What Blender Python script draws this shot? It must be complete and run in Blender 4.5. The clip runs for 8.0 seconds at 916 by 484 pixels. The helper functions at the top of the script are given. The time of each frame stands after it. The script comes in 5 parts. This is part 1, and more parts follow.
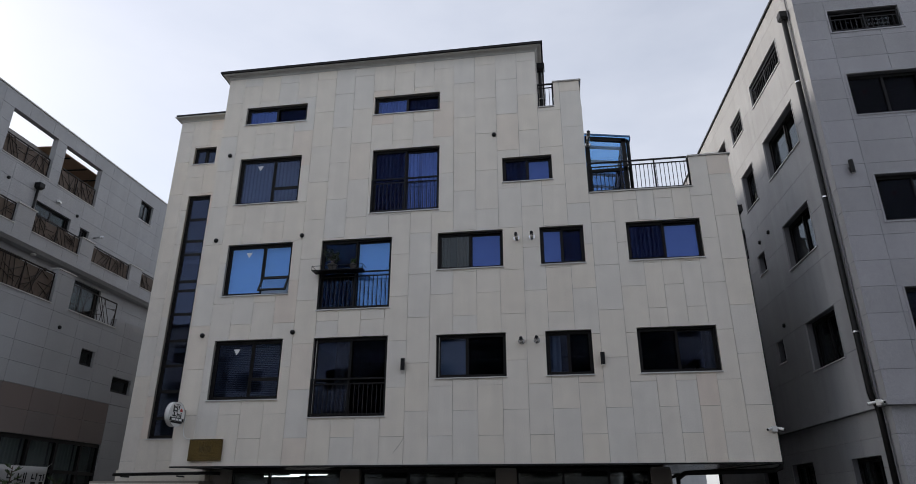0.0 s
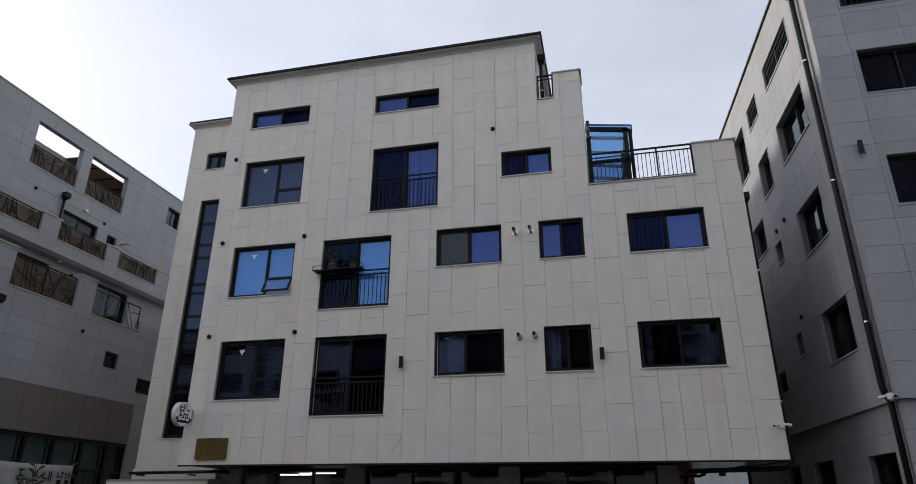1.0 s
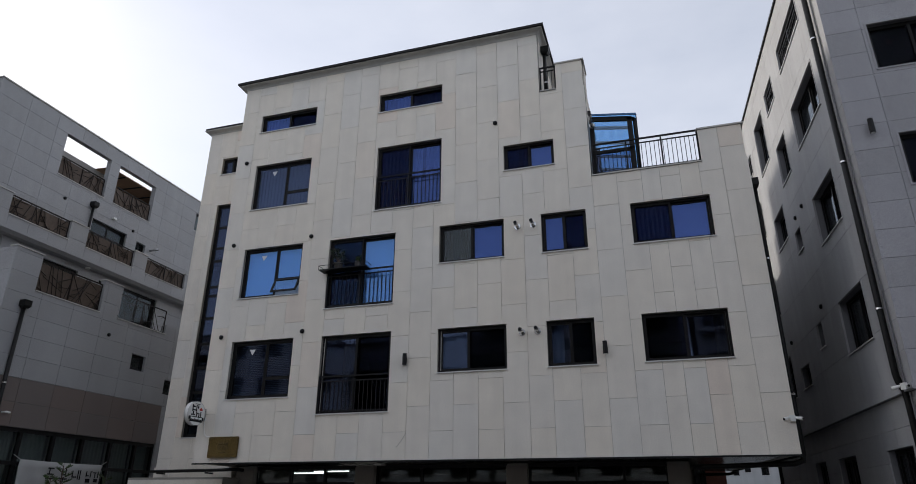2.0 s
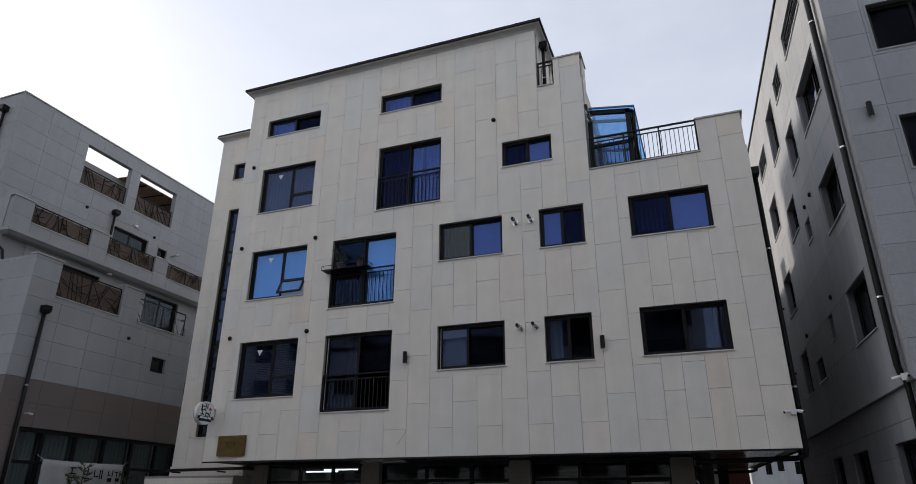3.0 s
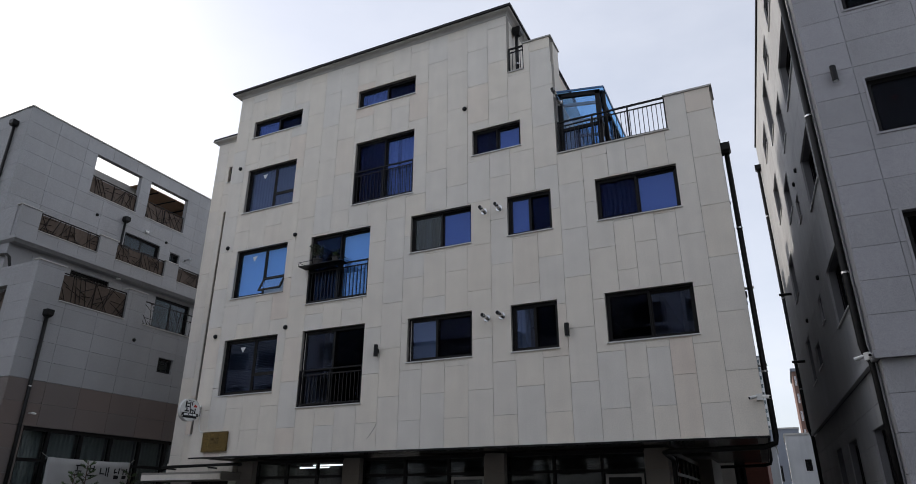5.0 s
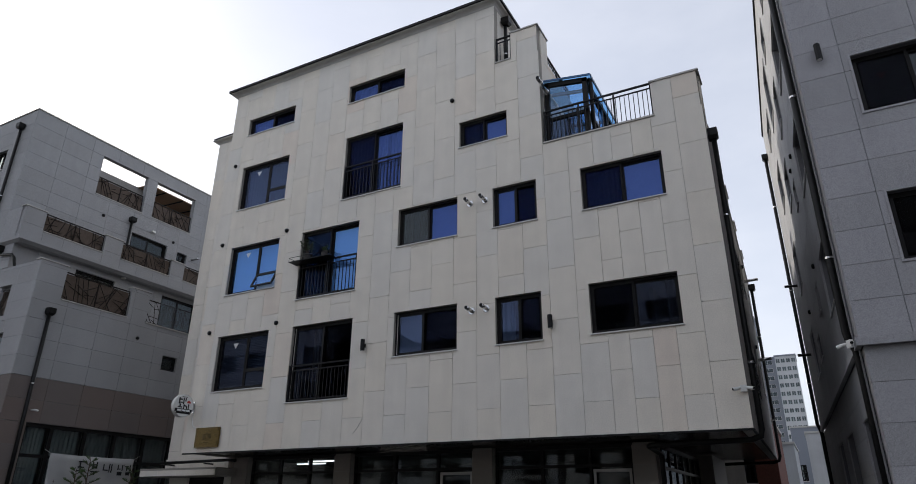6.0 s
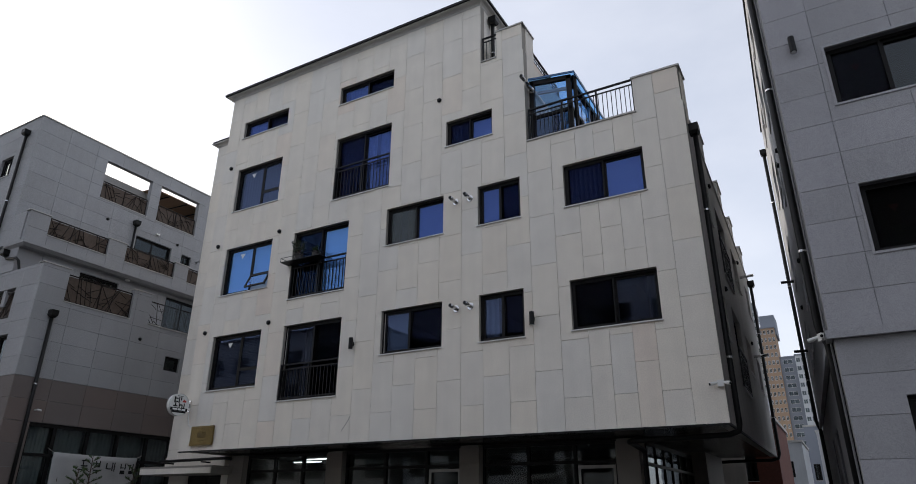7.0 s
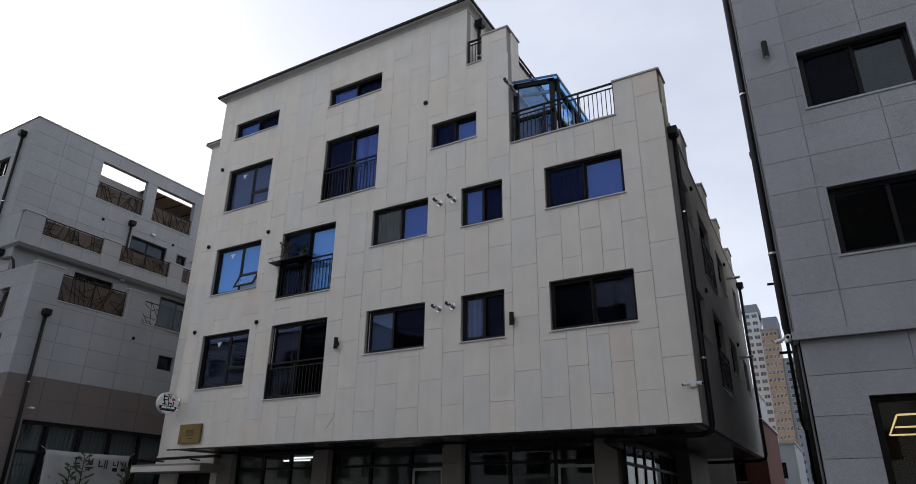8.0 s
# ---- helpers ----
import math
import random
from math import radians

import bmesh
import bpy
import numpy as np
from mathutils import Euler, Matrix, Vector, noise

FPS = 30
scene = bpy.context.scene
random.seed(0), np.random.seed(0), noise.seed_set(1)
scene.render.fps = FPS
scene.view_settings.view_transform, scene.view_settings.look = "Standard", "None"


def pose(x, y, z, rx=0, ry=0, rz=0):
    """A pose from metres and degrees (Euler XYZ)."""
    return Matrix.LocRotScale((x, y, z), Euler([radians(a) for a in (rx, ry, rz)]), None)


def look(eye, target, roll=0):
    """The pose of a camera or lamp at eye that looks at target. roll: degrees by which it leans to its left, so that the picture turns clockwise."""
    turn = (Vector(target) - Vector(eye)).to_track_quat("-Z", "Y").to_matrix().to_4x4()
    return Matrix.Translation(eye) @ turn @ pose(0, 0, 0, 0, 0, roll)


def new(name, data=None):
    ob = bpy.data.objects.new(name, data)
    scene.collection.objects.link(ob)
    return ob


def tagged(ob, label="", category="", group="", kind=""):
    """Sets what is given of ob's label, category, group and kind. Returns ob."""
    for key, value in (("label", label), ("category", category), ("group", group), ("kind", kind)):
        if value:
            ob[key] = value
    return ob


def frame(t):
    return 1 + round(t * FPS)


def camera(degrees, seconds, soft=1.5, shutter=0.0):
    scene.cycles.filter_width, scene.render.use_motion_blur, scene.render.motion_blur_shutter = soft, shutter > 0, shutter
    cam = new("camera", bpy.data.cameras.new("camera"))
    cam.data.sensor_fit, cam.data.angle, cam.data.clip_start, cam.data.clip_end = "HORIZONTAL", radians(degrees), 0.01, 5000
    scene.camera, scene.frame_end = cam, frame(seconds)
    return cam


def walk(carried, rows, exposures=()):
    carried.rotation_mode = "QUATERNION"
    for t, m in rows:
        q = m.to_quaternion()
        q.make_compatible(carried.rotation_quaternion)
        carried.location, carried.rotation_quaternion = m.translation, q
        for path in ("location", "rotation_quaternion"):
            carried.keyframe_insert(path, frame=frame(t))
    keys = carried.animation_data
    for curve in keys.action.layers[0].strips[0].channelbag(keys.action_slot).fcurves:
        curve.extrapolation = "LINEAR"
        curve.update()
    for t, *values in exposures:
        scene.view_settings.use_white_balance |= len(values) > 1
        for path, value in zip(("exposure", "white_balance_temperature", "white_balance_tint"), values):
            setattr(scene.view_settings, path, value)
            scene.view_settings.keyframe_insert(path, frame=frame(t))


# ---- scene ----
cam = camera(70.1, 8.0, soft=0.9)
PATH = [
    (0, (0.017, -16.459, 1.464), (-0.266, -14.627, 2.214), 0.1),
    (0.5, (0.744, -16.214, 1.499), (0.381, -14.395, 2.247), 0.2),
    (1, (1.287, -16.026, 1.455), (0.862, -14.22, 2.203), 0.3),
    (1.5, (1.816, -15.802, 1.409), (1.327, -14.013, 2.158), 0.3),
    (3, (3.253, -15.261, 1.253), (2.596, -13.529, 2.008), 0.3),
    (3.5, (3.644, -15.097, 1.181), (2.963, -13.376, 1.939), 0.1),
    (4, (4.12, -14.727, 1.154), (3.399, -13.023, 1.911), 0.2),
    (4.5, (4.634, -14.443, 1.131), (3.872, -12.756, 1.889), 0.2),
    (6, (5.898, -13.451, 0.98), (5.028, -11.817, 1.739), 0.4),
    (6.5, (6.261, -13.191, 0.932), (5.361, -11.576, 1.694), 0.5),
    (7, (6.63, -13.129, 0.885), (5.715, -11.522, 1.646), 0.4),
    (7.5, (6.912, -13.066, 0.859), (5.99, -11.462, 1.619), 0.6),
    (8, (7.166, -13.032, 0.838), (6.241, -11.431, 1.6), 0.7),
]
walk(cam, [(t, look(eye, target, roll)) for t, eye, target, roll in PATH], exposures=[(0.0, 0.57), (8.0, 0.62)])

# ---- light ----
SUN_AZ, SUN_EL = 76.0, 26.0          # degrees to the left of +y, and above the horizon
sun_dir = Vector((-math.sin(radians(SUN_AZ)) * math.cos(radians(SUN_EL)), math.cos(radians(SUN_AZ)) * math.cos(radians(SUN_EL)), math.sin(radians(SUN_EL))))
sun_data = bpy.data.lights.new("sun", "SUN")
sun_data.energy, sun_data.angle, sun_data.color = 1.6, radians(4.0), (1.0, 0.93, 0.84)
sun = new("sun", sun_data)
sun.rotation_euler = sun_dir.to_track_quat("Z", "Y").to_euler()

world = bpy.data.worlds.new("sky")
scene.world = world
world.use_nodes = True
wn, wl = world.node_tree.nodes, world.node_tree.links
wn.clear()
w_out = wn.new("ShaderNodeOutputWorld")
w_bg = wn.new("ShaderNodeBackground")
w_bg.inputs["Strength"].default_value = 0.1
w_sky = wn.new("ShaderNodeTexSky")
w_sky.sky_type = "NISHITA"
w_sky.sun_disc = False
w_sky.sun_elevation = radians(SUN_EL)
w_sky.sun_rotation = radians(-SUN_AZ)
w_sky.air_density, w_sky.dust_density, w_sky.ozone_density = 1.0, 2.0, 2.0
w_tc = wn.new("ShaderNodeTexCoord")
w_map = wn.new("ShaderNodeMapping")
w_map.inputs["Scale"].default_value = (1.0, 1.0, 2.6)
w_noise = wn.new("ShaderNodeTexNoise")
w_noise.inputs["Scale"].default_value = 1.6
w_noise.inputs["Detail"].default_value = 6.0
w_noise.inputs["Roughness"].default_value = 0.55
w_ramp = wn.new("ShaderNodeMapRange")
w_ramp.inputs["From Min"].default_value, w_ramp.inputs["From Max"].default_value = 0.3, 0.75
w_ramp.inputs["To Min"].default_value, w_ramp.inputs["To Max"].default_value = 0.41, 0.70
w_mix = wn.new("ShaderNodeMix")
w_mix.data_type = "RGBA"
w_mix.inputs[7].default_value = (7.2, 7.3, 7.85, 1.0)     # thin high cloud
wl.new(w_tc.outputs["Generated"], w_map.inputs["Vector"])
wl.new(w_map.outputs["Vector"], w_noise.inputs["Vector"])
wl.new(w_noise.outputs["Fac"], w_ramp.inputs["Value"])
wl.new(w_ramp.outputs["Result"], w_mix.inputs[0])
wl.new(w_sky.outputs["Color"], w_mix.inputs[6])
wl.new(w_mix.outputs[2], w_bg.inputs["Color"])
wl.new(w_bg.outputs["Background"], w_out.inputs["Surface"])


# ---- materials ----
def material(name, color, rough=0.6, metal=0.0, grain=0.0, grain_scale=60.0, stain=0.0, stain_scale=0.9, bump=0.0, vary=0.0, spec=0.5, streak=0.0, odd=None, cool=None):
    """Principled material with two scales of colour noise, fine relief, vertical streaks and a random tint for each object."""
    m = bpy.data.materials.new(name)
    m.use_nodes = True
    n, l = m.node_tree.nodes, m.node_tree.links
    bsdf = n["Principled BSDF"]
    bsdf.inputs["Roughness"].default_value = rough
    bsdf.inputs["Metallic"].default_value = metal
    bsdf.inputs["Specular IOR Level"].default_value = spec
    bsdf.inputs["Base Color"].default_value = (*color, 1)
    tc = n.new("ShaderNodeNewGeometry")
    value = None

    def times(a, b):
        node = n.new("ShaderNodeMath")
        node.operation = "MULTIPLY"
        for k, v in enumerate((a, b)):
            if isinstance(v, float):
                node.inputs[k].default_value = v
            else:
                l.new(v, node.inputs[k])
        return node.outputs[0]

    def ranged(sock, low, high, a=0.25, b=0.75):
        node = n.new("ShaderNodeMapRange")
        node.inputs["From Min"].default_value, node.inputs["From Max"].default_value = a, b
        node.inputs["To Min"].default_value, node.inputs["To Max"].default_value = low, high
        l.new(sock, node.inputs["Value"])
        return node.outputs["Result"]

    def noise_at(scale, detail=4.0, squash=None):
        node = n.new("ShaderNodeTexNoise")
        node.inputs["Scale"].default_value, node.inputs["Detail"].default_value = scale, detail
        if squash:
            mp = n.new("ShaderNodeMapping")
            mp.inputs["Scale"].default_value = squash
            l.new(tc.outputs["Position"], mp.inputs["Vector"])
            l.new(mp.outputs["Vector"], node.inputs["Vector"])
        else:
            l.new(tc.outputs["Position"], node.inputs["Vector"])
        return node.outputs["Fac"]

    factor = 1.0
    if grain:
        g = noise_at(grain_scale, 3.0)
        factor = ranged(g, 1 - grain, 1 + grain, 0.3, 0.7)
    if stain:
        s = ranged(noise_at(stain_scale, 5.0), 1 - stain, 1 + stain * 0.5)
        factor = times(s, factor)
    if streak:
        s = ranged(noise_at(3.0, 4.0, (1.0, 1.0, 0.08)), 1 - streak, 1.0, 0.35, 0.6)
        factor = times(s, factor)
    if vary:
        oi = n.new("ShaderNodeObjectInfo")
        factor = times(ranged(oi.outputs["Random"], 1 - vary, 1 + vary * 0.6, 0.0, 1.0), factor)
    if not isinstance(factor, float):
        hsv = n.new("ShaderNodeHueSaturation")
        hsv.inputs["Color"].default_value = (*color, 1)
        l.new(factor, hsv.inputs["Value"])
        if vary:
            l.new(ranged(oi.outputs["Random"], 0.85, 1.3, 0.0, 1.0), hsv.inputs["Saturation"])
        if odd:
            mixed = n.new("ShaderNodeMix")
            mixed.data_type = "RGBA"
            l.new(ranged(oi.outputs["Random"], 0.0, 1.0, 0.88, 1.0), mixed.inputs[0])
            mixed.inputs[6].default_value, mixed.inputs[7].default_value = (*color, 1), (*odd, 1)
            l.new(mixed.outputs[2], hsv.inputs["Color"])
            if cool:
                chill = n.new("ShaderNodeMix")
                chill.data_type = "RGBA"
                l.new(ranged(oi.outputs["Random"], 0.6, 0.0, 0.0, 0.3), chill.inputs[0])
                l.new(mixed.outputs[2], chill.inputs[6])
                chill.inputs[7].default_value = (*cool, 1)
                l.new(chill.outputs[2], hsv.inputs["Color"])
        l.new(hsv.outputs["Color"], bsdf.inputs["Base Color"])
    if bump:
        b = n.new("ShaderNodeBump")
        b.inputs["Strength"].default_value, b.inputs["Distance"].default_value = bump, 0.004
        l.new(noise_at(grain_scale, 4.0), b.inputs["Height"])
        l.new(b.outputs["Normal"], bsdf.inputs["Normal"])
    return m


def glass(name, tint, gloss=0.05, clear=(0.55, 0.62, 0.72)):
    """Pane of window glass: see-through, with mirror gloss that grows at a glancing view."""
    m = bpy.data.materials.new(name)
    m.use_nodes = True
    n, l = m.node_tree.nodes, m.node_tree.links
    n.clear()
    out = n.new("ShaderNodeOutputMaterial")
    tr = n.new("ShaderNodeBsdfTransparent")
    tr.inputs["Color"].default_value = (*clear, 1)
    gl = n.new("ShaderNodeBsdfGlossy")
    gl.inputs["Color"].default_value = (*tint, 1)
    gl.inputs["Roughness"].default_value = 0.01
    lw = n.new("ShaderNodeLayerWeight")
    lw.inputs["Blend"].default_value = 0.5
    steep = n.new("ShaderNodeMath")
    steep.operation = "POWER"
    steep.inputs[1].default_value = 5.0
    l.new(lw.outputs["Facing"], steep.inputs[0])
    fr = n.new("ShaderNodeMath")
    fr.operation = "MULTIPLY_ADD"
    fr.inputs[1].default_value, fr.inputs[2].default_value = 1.0 - gloss, gloss
    l.new(steep.outputs[0], fr.inputs[0])
    geo = n.new("ShaderNodeNewGeometry")
    wob = n.new("ShaderNodeTexNoise")
    wob.inputs["Scale"].default_value = 1.3
    l.new(geo.outputs["Position"], wob.inputs["Vector"])
    bp = n.new("ShaderNodeBump")
    bp.inputs["Strength"].default_value, bp.inputs["Distance"].default_value = 0.12, 0.01
    l.new(wob.outputs["Fac"], bp.inputs["Height"])
    l.new(bp.outputs["Normal"], gl.inputs["Normal"])
    mx = n.new("ShaderNodeMixShader")
    l.new(fr.outputs[0], mx.inputs[0])
    l.new(tr.outputs[0], mx.inputs[1])
    l.new(gl.outputs[0], mx.inputs[2])
    l.new(mx.outputs[0], out.inputs["Surface"])
    return m


def lit(name, color, power):
    m = bpy.data.materials.new(name)
    m.use_nodes = True
    b = m.node_tree.nodes["Principled BSDF"]
    b.inputs["Base Color"].default_value = (0.8, 0.8, 0.8, 1)
    b.inputs["Emission Color"].default_value = (*color, 1)
    b.inputs["Emission Strength"].default_value = power
    return m


STONE = material("beige_stone", (0.76, 0.715, 0.645), 0.62, grain=0.06, grain_scale=38, stain=0.07, stain_scale=2.2, bump=0.15, vary=0.04, streak=0.05, odd=(0.735, 0.665, 0.60), cool=(0.755, 0.72, 0.655), spec=0.3)
STONE_CORE = material("beige_stone_backing", (0.30, 0.28, 0.25), 0.8, grain=0.06, stain=0.08)
GRANITE = material("pale_grey_granite", (0.335, 0.337, 0.345), 0.75, spec=0.2, grain=0.3, grain_scale=70, stain=0.06, bump=0.25, vary=0.06, streak=0.05)
GRANITE_CORE = material("pale_granite_backing", (0.30, 0.30, 0.31), 0.8, grain=0.1, stain=0.1)
BROWN = material("brown_granite", (0.165, 0.14, 0.13), 0.75, spec=0.25, grain=0.2, grain_scale=70, stain=0.08, bump=0.2, vary=0.05)
DARKGRAN = material("dark_grey_granite", (0.365, 0.362, 0.378), 0.75, spec=0.2, grain=0.36, grain_scale=105, stain=0.07, bump=0.5, vary=0.08, streak=0.06)
SMOOTHGRAN = material("honed_grey_granite", (0.38, 0.38, 0.385), 0.8, spec=0.15, grain=0.12, grain_scale=60, stain=0.08, bump=0.1, vary=0.06, streak=0.08)
DARK_CORE = material("grey_granite_backing", (0.17, 0.17, 0.18), 0.8, grain=0.1, stain=0.1)
FRAME = material("black_brown_window_frame", (0.009, 0.0085, 0.009), 0.45, grain=0.1, grain_scale=20, spec=0.18)
IRON = material("black_painted_iron", (0.008, 0.008, 0.009), 0.45, grain=0.15, grain_scale=30, spec=0.2)
BRONZE = material("bronze_painted_iron", (0.016, 0.011, 0.009), 0.5, grain=0.15, grain_scale=30, spec=0.2)
CAP = material("dark_roof_metal", (0.012, 0.012, 0.013), 0.5, grain=0.1, grain_scale=8, stain=0.1, spec=0.2)
STUCCO = material("grey_beige_stucco", (0.46, 0.44, 0.41), 0.85, grain=0.08, grain_scale=30, stain=0.12, bump=0.2, streak=0.12)
COVE = material("grey_cornice_plaster", (0.50, 0.49, 0.47), 0.7, grain=0.06, stain=0.12, streak=0.1)
COPING = material("pale_coping_stone", (0.45, 0.44, 0.42), 0.65, grain=0.08, stain=0.12, vary=0.05)
SILL = material("white_granite_sill", (0.62, 0.61, 0.60), 0.5, grain=0.12, grain_scale=90, stain=0.08)
PIPE = material("black_drain_pipe", (0.009, 0.009, 0.009), 0.42, grain=0.2, grain_scale=12, stain=0.2, stain_scale=3, spec=0.2)
CHROME = material("brushed_steel", (0.62, 0.62, 0.62), 0.22, metal=1.0, stain=0.1, stain_scale=9)
PLASTIC = material("white_plastic", (0.72, 0.72, 0.70), 0.4, grain=0.03, stain=0.06, stain_scale=6)
GOLD = material("brushed_brass", (0.16, 0.115, 0.045), 0.27, metal=0.9, grain=0.08, grain_scale=40, stain=0.15, stain_scale=4)
ETCH = material("etched_dark_brass", (0.07, 0.05, 0.02), 0.5, metal=0.4)
INK = material("black_print", (0.012, 0.012, 0.013), 0.6, spec=0.2)
RED = material("red_sticker", (0.45, 0.03, 0.025), 0.5)
WHITEPRINT = material("white_sticker", (0.75, 0.76, 0.76), 0.5)
CURTAIN = material("pale_curtain_cloth", (0.62, 0.62, 0.62), 0.9, grain=0.08, grain_scale=8, stain=0.1)
CURTAIN_DARK = material("brown_curtain_cloth", (0.11, 0.09, 0.07), 0.9, grain=0.1, grain_scale=8)
ROLLER = material("white_roller_blind", (0.66, 0.66, 0.66), 0.85, stain=0.04, stain_scale=3)
BLIND = material("grey_venetian_blind", (0.30, 0.31, 0.33), 0.5)
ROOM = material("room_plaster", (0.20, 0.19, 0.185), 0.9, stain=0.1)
SOFFIT = material("dark_metal_soffit", (0.04, 0.038, 0.037), 0.22, grain=0.1, grain_scale=5, stain=0.15, spec=0.5)
PIER = material("taupe_pier_tile", (0.25, 0.225, 0.20), 0.6, grain=0.08, stain=0.08, vary=0.05, bump=0.1)
WOOD = material("brown_screen_board", (0.085, 0.06, 0.045), 0.7, grain=0.2, grain_scale=14, stain=0.15, stain_scale=4)
PERGOLA = material("tan_awning_cloth", (0.40, 0.26, 0.17), 0.8, grain=0.1, stain=0.1)
CANVAS = material("off_white_banner_cloth", (0.38, 0.38, 0.375), 0.85, grain=0.04, stain=0.1, stain_scale=2)
LEAF = material("green_leaf", (0.05, 0.085, 0.03), 0.5, grain=0.35, grain_scale=25, vary=0.2)
BARK = material("brown_bark", (0.08, 0.055, 0.04), 0.9, grain=0.3, grain_scale=30, bump=0.5)
CLAY = material("dark_plant_pot", (0.045, 0.04, 0.038), 0.6, grain=0.15)
ASPHALT = material("asphalt", (0.05, 0.05, 0.052), 0.9, grain=0.3, grain_scale=50, stain=0.2, stain_scale=0.4, bump=0.5)
PAVING = material("grey_paving", (0.22, 0.21, 0.20), 0.85, grain=0.15, stain=0.15, bump=0.3)
BLUEFRAME = material("blue_roof_film", (0.03, 0.11, 0.26), 0.35, grain=0.1, grain_scale=6)
BRICKRED = material("red_brick_face", (0.16, 0.055, 0.04), 0.85, grain=0.2, grain_scale=18, stain=0.15)
# distance haze is put into this orange, greyer than the paint itself
TOWER_ORANGE = material("hazed_orange_tower", (0.36, 0.25, 0.17), 0.85, stain=0.06, stain_scale=0.2)
TOWER_WHITE = material("white_painted_tower", (0.56, 0.57, 0.58), 0.85, stain=0.06, stain_scale=0.2)
TOWER_GREY = material("grey_painted_tower", (0.22, 0.24, 0.28), 0.85, stain=0.06, stain_scale=0.2)
TOWER_BRICK = material("brown_painted_tower", (0.17, 0.10, 0.08), 0.85, stain=0.06, stain_scale=0.2)
PANELWHITE = material("pale_wall_panel", (0.50, 0.51, 0.52), 0.7, grain=0.05, stain=0.12, streak=0.1)
GLASS = glass("blue_window_glass", (0.24, 0.36, 0.84), 0.115, (0.50, 0.58, 0.76))
GLASS_GREY = glass("grey_blue_window_glass", (0.36, 0.43, 0.66), 0.075, (0.52, 0.58, 0.68))
GLASS_SKY = glass("pale_blue_window_glass", (0.36, 0.60, 1.0), 0.13, (0.60, 0.78, 0.98))
GLASS_DARK = glass("dark_window_glass", (0.7, 0.75, 0.8), 0.05, (0.57, 0.61, 0.61))
GLASS_BLUE = glass("blue_canopy_glass", (0.6, 0.75, 1.0), 0.06, (0.80, 0.85, 0.90))
FILM = glass("blue_roof_sheet", (0.5, 0.7, 1.0), 0.04, (0.50, 0.72, 0.93))
SCREEN = glass("black_insect_mesh", (0.05, 0.05, 0.06), 0.02, (0.58, 0.58, 0.60))
TUBE = lit("lit_tube", (0.95, 0.97, 1.0), 4.0)
WARM_TUBE = lit("warm_lit_tube", (1.0, 0.66, 0.30), 1.5)


